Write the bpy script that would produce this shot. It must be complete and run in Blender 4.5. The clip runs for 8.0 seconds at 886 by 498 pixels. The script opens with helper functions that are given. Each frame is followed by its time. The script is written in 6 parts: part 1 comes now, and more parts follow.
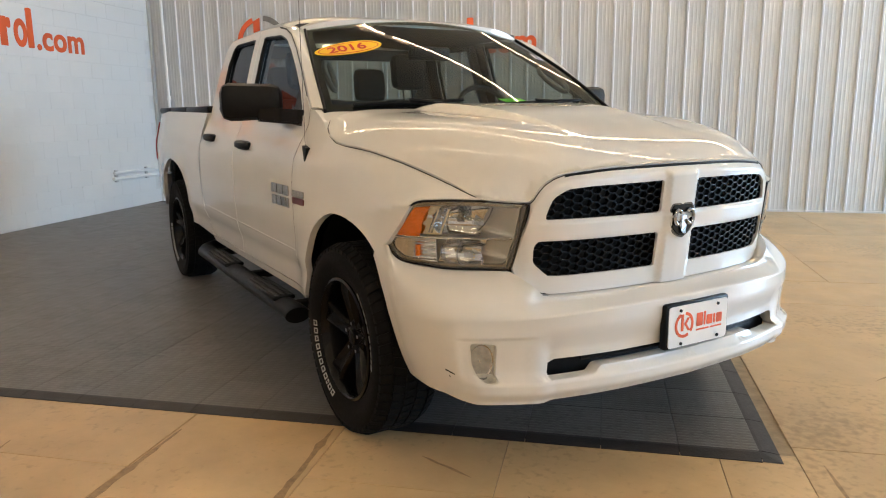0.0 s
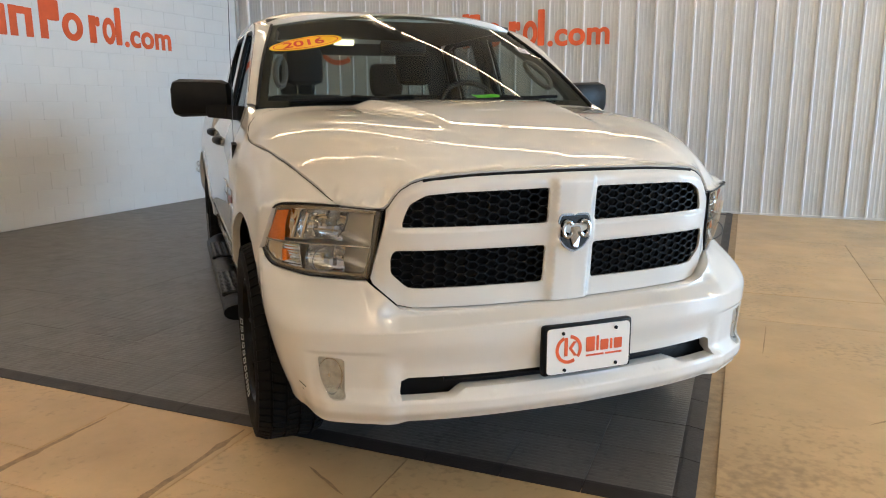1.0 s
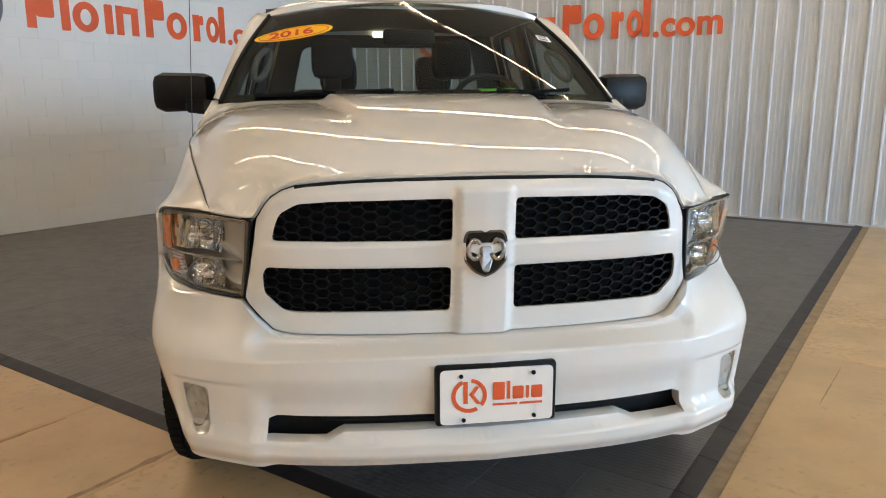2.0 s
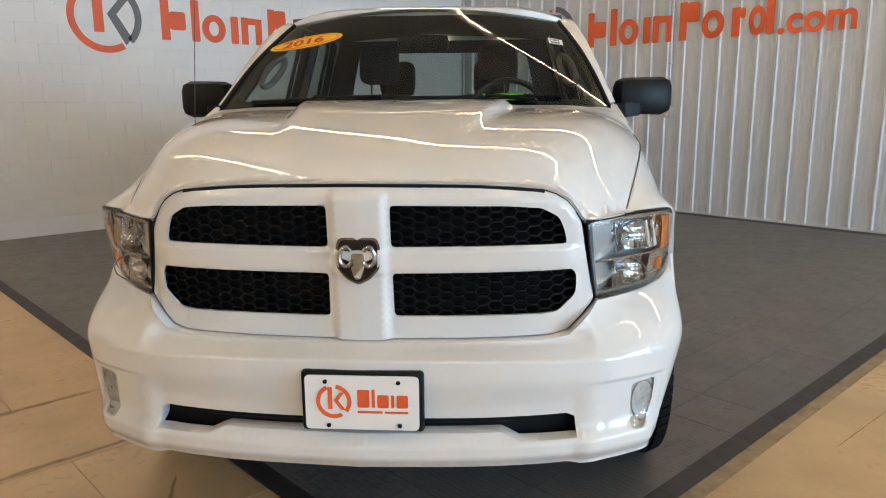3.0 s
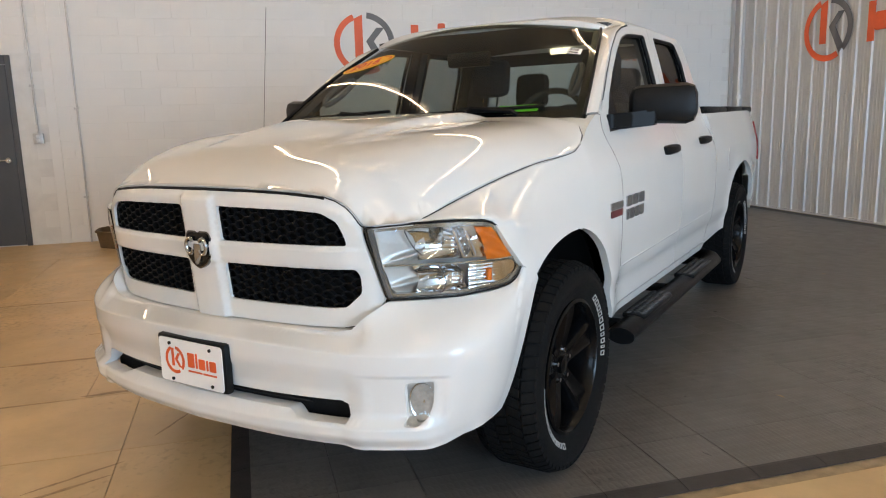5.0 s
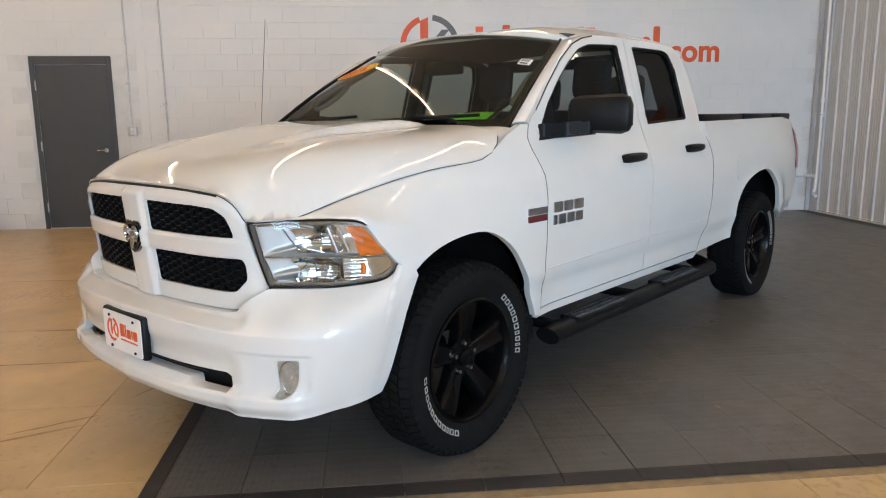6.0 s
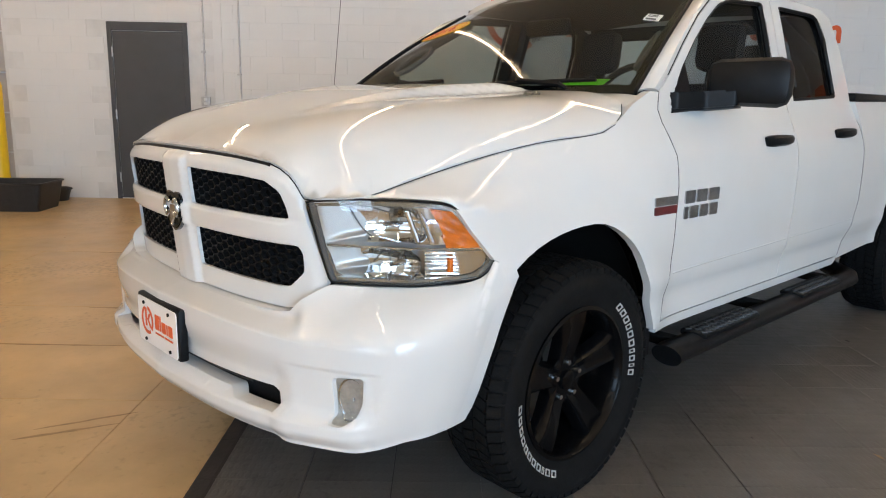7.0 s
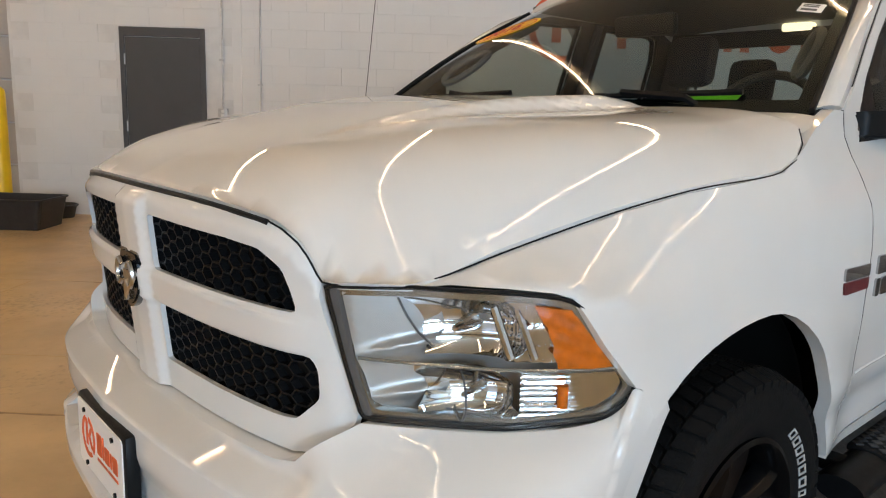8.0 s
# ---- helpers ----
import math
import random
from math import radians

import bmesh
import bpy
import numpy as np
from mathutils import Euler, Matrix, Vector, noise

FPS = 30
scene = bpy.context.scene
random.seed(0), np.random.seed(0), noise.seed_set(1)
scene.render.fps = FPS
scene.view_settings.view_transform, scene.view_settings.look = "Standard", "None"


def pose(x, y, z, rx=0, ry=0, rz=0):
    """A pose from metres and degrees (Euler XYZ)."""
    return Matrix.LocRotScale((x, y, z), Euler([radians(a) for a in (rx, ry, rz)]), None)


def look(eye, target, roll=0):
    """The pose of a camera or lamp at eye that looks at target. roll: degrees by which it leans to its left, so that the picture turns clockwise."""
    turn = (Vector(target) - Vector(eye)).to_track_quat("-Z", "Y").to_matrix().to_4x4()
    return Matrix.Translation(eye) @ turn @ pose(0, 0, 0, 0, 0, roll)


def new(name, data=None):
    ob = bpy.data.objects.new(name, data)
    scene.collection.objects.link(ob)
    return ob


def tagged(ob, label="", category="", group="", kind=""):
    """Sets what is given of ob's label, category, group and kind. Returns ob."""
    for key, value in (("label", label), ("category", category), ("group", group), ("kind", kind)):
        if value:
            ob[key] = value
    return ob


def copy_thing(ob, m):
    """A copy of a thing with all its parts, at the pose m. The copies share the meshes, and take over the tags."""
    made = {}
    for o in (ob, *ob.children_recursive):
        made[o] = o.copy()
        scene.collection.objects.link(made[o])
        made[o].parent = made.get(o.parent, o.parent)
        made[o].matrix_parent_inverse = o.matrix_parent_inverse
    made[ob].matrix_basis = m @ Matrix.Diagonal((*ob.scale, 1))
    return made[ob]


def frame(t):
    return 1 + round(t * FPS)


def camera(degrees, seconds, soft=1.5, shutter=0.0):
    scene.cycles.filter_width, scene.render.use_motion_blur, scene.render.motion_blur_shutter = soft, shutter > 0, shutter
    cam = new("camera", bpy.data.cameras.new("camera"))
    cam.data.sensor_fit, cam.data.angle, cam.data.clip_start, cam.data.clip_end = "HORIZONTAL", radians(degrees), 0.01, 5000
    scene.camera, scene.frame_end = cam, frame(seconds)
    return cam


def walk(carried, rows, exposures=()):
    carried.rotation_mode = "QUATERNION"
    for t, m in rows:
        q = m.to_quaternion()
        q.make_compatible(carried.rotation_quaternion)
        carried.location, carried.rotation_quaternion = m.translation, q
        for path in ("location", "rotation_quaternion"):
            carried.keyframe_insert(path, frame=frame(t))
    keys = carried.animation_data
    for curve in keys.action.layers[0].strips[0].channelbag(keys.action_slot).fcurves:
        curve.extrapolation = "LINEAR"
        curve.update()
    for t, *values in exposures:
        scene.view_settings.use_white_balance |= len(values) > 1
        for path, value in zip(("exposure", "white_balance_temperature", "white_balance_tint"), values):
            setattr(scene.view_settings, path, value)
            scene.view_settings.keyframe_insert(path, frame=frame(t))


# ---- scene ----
cam = camera(63.3, 8.0, 1.1)
PATH = [
    (0, (0.338, -3.357, 1.336), (-0.085, -1.439, 0.961), -0.6),
    (0.5, (0.707, -3.134, 1.34), (0.116, -1.261, 0.963), -0.5),
    (1, (1.126, -2.937, 1.345), (0.372, -1.126, 0.956), -0.3),
    (1.5, (1.399, -2.608, 1.33), (0.474, -0.88, 0.935), -0.3),
    (3, (2.175, -1.757, 1.344), (0.741, -0.417, 0.957), -0.4),
    (3.5, (2.622, -1.594, 1.348), (1.035, -0.437, 0.969), -1.0),
    (4, (2.859, -1.249, 1.337), (1.136, -0.302, 0.971), -1.4),
    (5.5, (3.334, -0.08, 1.349), (1.395, 0.267, 0.999), -1.2),
    (6, (3.522, 0.28, 1.377), (1.565, 0.487, 1.021), -0.6),
    (6.5, (3.457, 0.404, 1.354), (1.495, 0.502, 0.978), 0.3),
    (7, (2.951, 0.224, 1.297), (0.991, 0.241, 0.899), 1.1),
    (7.5, (2.501, 0.073, 1.302), (0.538, 0.053, 0.92), 1.9),
    (8, (2.141, 0.081, 1.304), (0.174, 0.038, 0.943), 1.9),
]
walk(cam, [(t, look(eye, target, roll)) for t, eye, target, roll in PATH],
     [(0.0, 0.04, 6300, 16), (1.5, -0.10, 6200, 16), (3.5, -0.22, 6350, 16), (5.5, -0.26, 6600, 20), (7.0, -0.22, 6600, 20), (8.0, -0.50, 6800, 20)])

# ---------------------------------------------------------------- world and light
world = bpy.data.worlds.new("sky")
scene.world = world
world.use_nodes = True
wn = world.node_tree
sky = wn.nodes.new("ShaderNodeTexSky")
sky.sky_type = 'NISHITA'
sky.sun_disc = False
sky.sun_elevation = radians(70)
sky.sun_rotation = radians(100)
wn.links.new(sky.outputs[0], wn.nodes["Background"].inputs[0])
wn.nodes["Background"].inputs[1].default_value = 0.12
sun = new("sun", bpy.data.lights.new("sun", 'SUN'))
sun.data.energy, sun.data.angle, sun.data.color = 2.5, radians(0.5), (1.0, 0.95, 0.88)
sun.matrix_world = look((8, 3, 24), (0, 0, 0))

# room, metres: block wall at X0, metal wall at Y1
X0, X1, Y0, Y1, TOP = -6.395, 12.0, -9.5, 6.77, 3.85


def area(name, m, w, h, power, colour):
    ob = new(name, bpy.data.lights.new(name, 'AREA'))
    ob.data.shape, ob.data.size, ob.data.size_y = 'RECTANGLE', w, h
    ob.data.energy, ob.data.color = power, colour
    ob.matrix_world = m
    return ob


# daylight through the two overhead-door openings of the east wall
for yc, power in ((-4.0, 300), (4.3, 1150)):
    area("door_daylight", look((X1 - 0.05, yc, 1.9), (0, yc, 1.2)), 4.0, 3.2, power, (0.48, 0.755, 1.0))

# ---------------------------------------------------------------- materials
def mat(name, colour, rough=0.5, metal=0.0, coat=0.0, vary=0.0, scale=8.0, bump=0.0, bscale=60.0,
        spec=0.5, rvary=0.0, emit=0.0, second=None, island=0.0, specks=0.0, sscale=40.0):
    m = bpy.data.materials.new(name)
    m.use_nodes = True
    nt = m.node_tree
    p = nt.nodes["Principled BSDF"]
    p.inputs["Roughness"].default_value = rough
    p.inputs["Metallic"].default_value = metal
    p.inputs["Coat Weight"].default_value = coat
    p.inputs["Coat Roughness"].default_value = 0.02
    p.inputs["Specular IOR Level"].default_value = spec
    p.inputs["Base Color"].default_value = (*colour, 1)
    co = nt.nodes.new("ShaderNodeTexCoord")
    if vary or second:
        n1 = nt.nodes.new("ShaderNodeTexNoise")
        n1.inputs["Scale"].default_value, n1.inputs["Detail"].default_value = scale, 8
        n1.inputs["Roughness"].default_value = 0.62
        nt.links.new(co.outputs["Object"], n1.inputs["Vector"])
        if island:                                      # another stretch of the pattern on every piece
            n1.noise_dimensions = '4D'
            who, far = nt.nodes.new("ShaderNodeObjectInfo"), nt.nodes.new("ShaderNodeMath")
            far.operation, far.inputs[1].default_value = 'MULTIPLY', 90.0
            nt.links.new(who.outputs["Random"], far.inputs[0])
            nt.links.new(far.outputs[0], n1.inputs["W"])
        ramp = nt.nodes.new("ShaderNodeValToRGB")
        lo, hi = ramp.color_ramp.elements
        lo.position, hi.position = 0.32, 0.68
        other = second or tuple(c * (1 - vary) for c in colour)
        lo.color, hi.color = (*other, 1), (*(min(1, c * (1 + vary * 0.5)) for c in colour), 1)
        nt.links.new(n1.outputs["Fac"], ramp.inputs["Fac"])
        out = ramp.outputs["Color"]
        if island:
            rnd = nt.nodes.new("ShaderNodeObjectInfo")
            mul = nt.nodes.new("ShaderNodeMapRange")
            mul.inputs["To Min"].default_value, mul.inputs["To Max"].default_value = 1 - island, 1 + island
            nt.links.new(rnd.outputs["Random"], mul.inputs["Value"])
            mix = nt.nodes.new("ShaderNodeVectorMath")
            mix.operation = 'SCALE'
            nt.links.new(out, mix.inputs[0])
            nt.links.new(mul.outputs[0], mix.inputs["Scale"])
            out = mix.outputs[0]
        if specks:                                      # scattered dirt, in clusters
            fine, wide = nt.nodes.new("ShaderNodeTexNoise"), nt.nodes.new("ShaderNodeTexNoise")
            fine.inputs["Scale"].default_value, fine.inputs["Detail"].default_value = sscale, 3
            wide.inputs["Scale"].default_value, wide.inputs["Detail"].default_value = 1.1, 3
            where = nt.nodes.new("ShaderNodeNewGeometry")
            add, cut = nt.nodes.new("ShaderNodeMath"), nt.nodes.new("ShaderNodeMapRange")
            add.operation = 'ADD'
            cut.inputs["From Min"].default_value, cut.inputs["From Max"].default_value = 1.09, 1.36
            cut.inputs["To Max"].default_value = specks
            for n in (fine, wide):
                nt.links.new(where.outputs["Position"], n.inputs["Vector"])
            nt.links.new(fine.outputs["Fac"], add.inputs[0])
            nt.links.new(wide.outputs["Fac"], add.inputs[1])
            nt.links.new(add.outputs[0], cut.inputs["Value"])
            dirt = nt.nodes.new("ShaderNodeMix")
            dirt.data_type = 'RGBA'
            dirt.inputs[7].default_value = (*(c * 0.30 for c in colour), 1)
            nt.links.new(cut.outputs[0], dirt.inputs[0])
            nt.links.new(out, dirt.inputs[6])
            out = dirt.outputs[2]
        nt.links.new(out, p.inputs["Base Color"])
    if rvary:
        n2 = nt.nodes.new("ShaderNodeTexNoise")
        n2.inputs["Scale"].default_value, n2.inputs["Detail"].default_value = scale * 2.7, 6
        nt.links.new(co.outputs["Object"], n2.inputs["Vector"])
        mr = nt.nodes.new("ShaderNodeMapRange")
        mr.inputs["To Min"].default_value, mr.inputs["To Max"].default_value = rough - rvary, rough + rvary
        nt.links.new(n2.outputs["Fac"], mr.inputs["Value"])
        nt.links.new(mr.outputs[0], p.inputs["Roughness"])
    if bump:
        n3 = nt.nodes.new("ShaderNodeTexNoise")
        n3.inputs["Scale"].default_value, n3.inputs["Detail"].default_value = bscale, 5
        nt.links.new(co.outputs["Object"], n3.inputs["Vector"])
        b = nt.nodes.new("ShaderNodeBump")
        b.inputs["Strength"].default_value, b.inputs["Distance"].default_value = bump, 0.01
        nt.links.new(n3.outputs["Fac"], b.inputs["Height"])
        nt.links.new(b.outputs["Normal"], p.inputs["Normal"])
    if emit:
        p.inputs["Emission Color"].default_value = (*colour, 1)
        p.inputs["Emission Strength"].default_value = emit
    return m


def glass(name, tint, gloss=1.0, ior=1.5):
    """A thin pane: it lets light straight through, tinted, and mirrors by Fresnel."""
    m = bpy.data.materials.new(name)
    m.use_nodes = True
    nt = m.node_tree
    nt.nodes.clear()
    out = nt.nodes.new("ShaderNodeOutputMaterial")
    t, g = nt.nodes.new("ShaderNodeBsdfTransparent"), nt.nodes.new("ShaderNodeBsdfGlossy")
    t.inputs[0].default_value, g.inputs[0].default_value = (*tint, 1), (gloss, gloss, gloss, 1)
    g.inputs["Roughness"].default_value = 0.0
    f, mix = nt.nodes.new("ShaderNodeLayerWeight"), nt.nodes.new("ShaderNodeMixShader")
    f.inputs[0].default_value = 0.5
    steep, ramp = nt.nodes.new("ShaderNodeMath"), nt.nodes.new("ShaderNodeMapRange")
    steep.operation, steep.inputs[1].default_value = 'POWER', 5.0
    ramp.inputs["To Min"].default_value = ((ior - 1) / (ior + 1)) ** 2 * 1.25
    nt.links.new(f.outputs["Facing"], steep.inputs[0])
    nt.links.new(steep.outputs[0], ramp.inputs["Value"])
    nt.links.new(ramp.outputs[0], mix.inputs[0])
    nt.links.new(t.outputs[0], mix.inputs[1])
    nt.links.new(g.outputs[0], mix.inputs[2])
    nt.links.new(mix.outputs[0], out.inputs[0])
    return m


PAINT = mat("white_paint", (0.665, 0.657, 0.636), 0.6, coat=1.0, vary=0.02, scale=3, spec=0.05)
BLACK = mat("black_plastic", (0.0065, 0.0068, 0.0075), 0.42, vary=0.3, scale=20, bump=0.08, bscale=400, rvary=0.08, spec=0.15)
GLOSSBLACK = mat("gloss_black", (0.006, 0.006, 0.0065), 0.22, coat=0.15, spec=0.3, vary=0.2, scale=15)
RIM = mat("black_rim", (0.0025, 0.0025, 0.0028), 0.24, coat=0.06, spec=0.14, vary=0.25, scale=10, rvary=0.05)
TYRE = mat("tyre_rubber", (0.006, 0.0058, 0.0058), 0.82, spec=0.14, vary=0.3, scale=25, bump=0.2, bscale=180, rvary=0.1)
TYREWHITE = mat("tyre_white", (0.42, 0.415, 0.40), 0.6, vary=0.2, scale=60)
CHROME = mat("chrome", (0.78, 0.78, 0.78), 0.08, metal=1.0, vary=0.08, scale=30)
SATIN = mat("satin_chrome", (0.46, 0.46, 0.47), 0.17, metal=1.0, vary=0.2, scale=40)
DULLCHROME = mat("reflector", (0.60, 0.61, 0.62), 0.24, metal=1.0, vary=0.15, scale=25)
LAMPCHROME = mat("lamp_chrome", (0.60, 0.61, 0.62), 0.06, metal=1.0, vary=0.12, scale=30)
EMBLEMGREY = mat("emblem_metal", (0.20, 0.20, 0.205), 0.16, metal=1.0, vary=0.2, scale=40)
SILVER = mat("lamp_silver", (0.43, 0.43, 0.415), 0.38, metal=0.55, vary=0.08, scale=12)
LAMPTRIM = mat("lamp_trim", (0.36, 0.36, 0.34), 0.25, metal=0.9, vary=0.1, scale=30)
AMBER = mat("amber_lens", (0.66, 0.135, 0.0015), 0.25, coat=0.4, vary=0.35, scale=90)
REDLENS = mat("red_lens", (0.55, 0.02, 0.03), 0.15, coat=1.0, vary=0.3, scale=60)
FOGGLASS = mat("fog_silver", (0.46, 0.46, 0.44), 0.38, metal=0.6, vary=0.25, scale=40)
GREYTRIM = mat("grey_trim", (0.085, 0.085, 0.088), 0.5, vary=0.2, scale=30)
STUD = mat("worn_stud", (0.035, 0.035, 0.037), 0.42, metal=0.2, vary=0.3, scale=60)
DARK = mat("underside", (0.006, 0.006, 0.006), 0.85, spec=0.2, vary=0.4, scale=9)
CLOTH = mat("seat_cloth", (0.006, 0.0075, 0.0105), 0.9, vary=0.3, scale=60, bump=0.3, bscale=300)
CABIN = mat("cabin_plastic", (0.009, 0.009, 0.0098), 0.6, vary=0.2, scale=20, bump=0.1, bscale=300)
HEADLINER = mat("headliner", (0.07, 0.07, 0.068), 0.9, vary=0.1, scale=40)
GLASS = glass("windshield_glass", (0.60, 0.67, 0.61), 0.95)
SIDEGLASS = glass("side_glass", (0.50, 0.54, 0.54), 0.45)
DARKGLASS = glass("tinted_rear_glass", (0.30, 0.33, 0.34), 0.4)
LENS = glass("lamp_lens", (0.95, 0.96, 0.96))
WHITEPLATE = mat("plate_white", (0.80, 0.80, 0.79), 0.35, vary=0.03, scale=12)
ORANGE = mat("sign_orange", (0.74, 0.11, 0.025), 0.5, vary=0.1, scale=6)
SIGNGREY = mat("sign_grey", (0.13, 0.13, 0.135), 0.5, vary=0.1, scale=6)
YELLOW = mat("sticker_yellow", (0.90, 0.55, 0.01), 0.45, vary=0.05, scale=20)
RED = mat("sticker_red", (0.60, 0.03, 0.02), 0.45, vary=0.08, scale=20)
GREEN = mat("paper_green", (0.12, 0.72, 0.02), 0.55, vary=0.1, scale=20)
BLOCK = mat("painted_block", (0.74, 0.742, 0.735), 0.5, vary=0.035, scale=1.3, bump=0.14, bscale=120, rvary=0.1, island=0.006)
JOINT = mat("block_joint", (0.70, 0.70, 0.69), 0.7, vary=0.1, scale=4, bump=0.2, bscale=60)
STEEL = mat("painted_steel_sheet", (0.535, 0.552, 0.568), 0.34, vary=0.05, scale=2.0, rvary=0.06, bump=0.03, bscale=7)
SLAB = mat("painted_concrete", (0.57, 0.395, 0.205), 0.33, spec=0.38, vary=0.22, scale=1.9, bump=0.05, bscale=30, rvary=0.12, island=0.035, specks=0.5, sscale=26)
STAIN = mat("floor_stain", (0.33, 0.215, 0.105), 0.5, vary=0.35, scale=30, rvary=0.1)
GROUT = mat("floor_joint", (0.34, 0.25, 0.15), 0.7, vary=0.3, scale=12, bump=0.2, bscale=60)
RUBBER = mat("mat_rubber", (0.132, 0.123, 0.115), 0.42, vary=0.22, scale=3.0, bump=0.12, bscale=120, rvary=0.12, island=0.05, specks=0.6, sscale=34)
nt = RUBBER.node_tree
studs, at_, lift = nt.nodes.new("ShaderNodeTexVoronoi"), nt.nodes.new("ShaderNodeMapping"), nt.nodes.new("ShaderNodeBump")
studs.inputs["Scale"].default_value, studs.inputs["Randomness"].default_value = 1.0, 0.0
at_.inputs["Scale"].default_value = (16.0, 39.0, 0.0)
rise = nt.nodes.new("ShaderNodeMapRange")
rise.inputs["From Min"].default_value, rise.inputs["From Max"].default_value = 0.46, 0.30
lift.inputs["Strength"].default_value, lift.inputs["Distance"].default_value = 0.35, 0.002
nt.links.new(nt.nodes["Texture Coordinate"].outputs["Object"], at_.inputs["Vector"])
nt.links.new(at_.outputs[0], studs.inputs["Vector"])
nt.links.new(studs.outputs["Distance"], rise.inputs["Value"])
nt.links.new(rise.outputs[0], lift.inputs["Height"])
nt.links.new(nt.nodes["Bump"].outputs[0], lift.inputs["Normal"])
nt.links.new(lift.outputs[0], nt.nodes["Principled BSDF"].inputs["Normal"])
RUBBEREDGE = mat("mat_edge_rubber", (0.030, 0.026, 0.025), 0.55, vary=0.25, scale=6, bump=0.15, bscale=90, rvary=0.1)
DOORGREY = mat("door_grey", (0.060, 0.062, 0.066), 0.42, vary=0.08, scale=4, rvary=0.06)
GALV = mat("galvanised", (0.55, 0.55, 0.55), 0.42, metal=0.7, vary=0.2, scale=30, rvary=0.1)
FARWALL = mat("dull_wall_paint", (0.74, 0.71, 0.66), 0.6, vary=0.08, scale=2)
CEIL = mat("ceiling_cream", (0.60, 0.545, 0.44), 0.7, vary=0.06, scale=2)
TUBE = mat("lamp_tube", (1.0, 0.80, 0.53), 0.4, emit=40.0)
WOOD = mat("dark_wood", (0.026, 0.018, 0.014), 0.5, vary=0.3, scale=12, bump=0.1, bscale=80)
BROWN = mat("brown_tray", (0.13, 0.085, 0.040), 0.6, vary=0.25, scale=15)
BOLLARD = mat("bollard_yellow", (0.90, 0.56, 0.01), 0.4, vary=0.08, scale=6, rvary=0.08)
TUB = mat("tub_black", (0.018, 0.017, 0.017), 0.45, vary=0.3, scale=18, bump=0.1, bscale=120)


# ---------------------------------------------------------------- mesh helpers
def link(name, bm, material, parent=None, label="", smooth=False):
    me = bpy.data.meshes.new(name)
    bm.normal_update()
    loops = []
    skin, true = bm.faces.layers.int.get("skin"), bm.verts.layers.float_vector.get("true")
    if skin and true and any(q[true].length > 0.5 for q in bm.verts):
        for fa in bm.faces:
            for q in fa.verts:
                n = q[true]
                loops.append((0, 0, 0) if not fa[skin] or n.length < 0.5 else tuple(n if n.dot(fa.normal) > 0 else -n))
    bm.to_mesh(me)
    bm.free()
    if material:
        for one in (material if isinstance(material, (list, tuple)) else [material]):
            me.materials.append(one)
    if smooth:
        me.shade_smooth()
        me.set_sharp_from_angle(angle=radians(38))
    if loops:
        me.normals_split_custom_set(loops)
    ob = new(name, me)
    if parent:
        ob.parent = parent
    if label:
        ob["label"] = label
    return ob


def part(name, bm, material, parent, label="", smooth=True):
    return link(name, bm, material, parent, label, smooth)


def empty(name, m=None):
    ob = new(name)
    if m:
        ob.matrix_world = m
    return ob


def pch(xs, ys, soft=0.0):
    """A smooth curve through a few design points, with no overshoot; soft irons out its changes of bend."""
    xs, ys = np.array(xs, float), np.array(ys, float)
    h, d = np.diff(xs), np.diff(ys) / np.diff(xs)
    s = np.zeros(len(xs))
    for i in range(1, len(xs) - 1):
        if d[i - 1] * d[i] > 0:
            w1, w2 = 2 * h[i] + h[i - 1], h[i] + 2 * h[i - 1]
            s[i] = (w1 + w2) / (w1 / d[i - 1] + w2 / d[i])
    s[0], s[-1] = d[0], d[-1]

    def f(x):
        x = min(max(x, xs[0]), xs[-1])
        i = min(int(np.searchsorted(xs, x, side='right')) - 1, len(h) - 1)
        t = (x - xs[i]) / h[i]
        return float(ys[i] * (1 + 2 * t) * (1 - t) ** 2 + h[i] * s[i] * t * (1 - t) ** 2
                     + ys[i + 1] * t * t * (3 - 2 * t) + h[i] * s[i + 1] * t * t * (t - 1))
    if not soft:
        return f
    lo, hi, n = float(xs[0]), float(xs[-1]), 900
    pad = np.linspace(lo - 3 * soft, hi + 3 * soft, n)
    raw = np.array([f(q) + (s[0] * (q - lo) if q < lo else s[-1] * (q - hi) if q > hi else 0) for q in pad])
    k = int(3 * soft / (pad[1] - pad[0])) + 1
    bell = np.exp(-0.5 * (np.arange(-k, k + 1) * (pad[1] - pad[0]) / soft) ** 2)
    smooth = np.convolve(np.pad(raw, k, mode='reflect', reflect_type='odd'), bell / bell.sum(), 'valid')
    return lambda q: float(np.interp(min(max(q, lo), hi), pad, smooth))


def sm(a, b, x):
    t = min(max((x - a) / (b - a), 0), 1)
    return t * t * (3 - 2 * t)


def spaced(loop, step):
    out = []
    for (a, b), (c, d) in zip(loop, loop[1:] + loop[:1]):
        n = max(1, int(math.hypot(c - a, d - b) / step + 0.5))
        out += [(a + (c - a) * k / n, b + (d - b) * k / n) for k in range(n)]
    return out


def inside(loop, x, y):
    a = np.array(loop)
    b = np.roll(a, -1, 0)
    c = ((a[:, 1] > y) != (b[:, 1] > y))
    xs = (b[:, 0] - a[:, 0]) * (y - a[:, 1]) / np.where(b[:, 1] == a[:, 1], 1e-9, b[:, 1] - a[:, 1]) + a[:, 0]
    return bool((c & (x < xs)).sum() % 2)


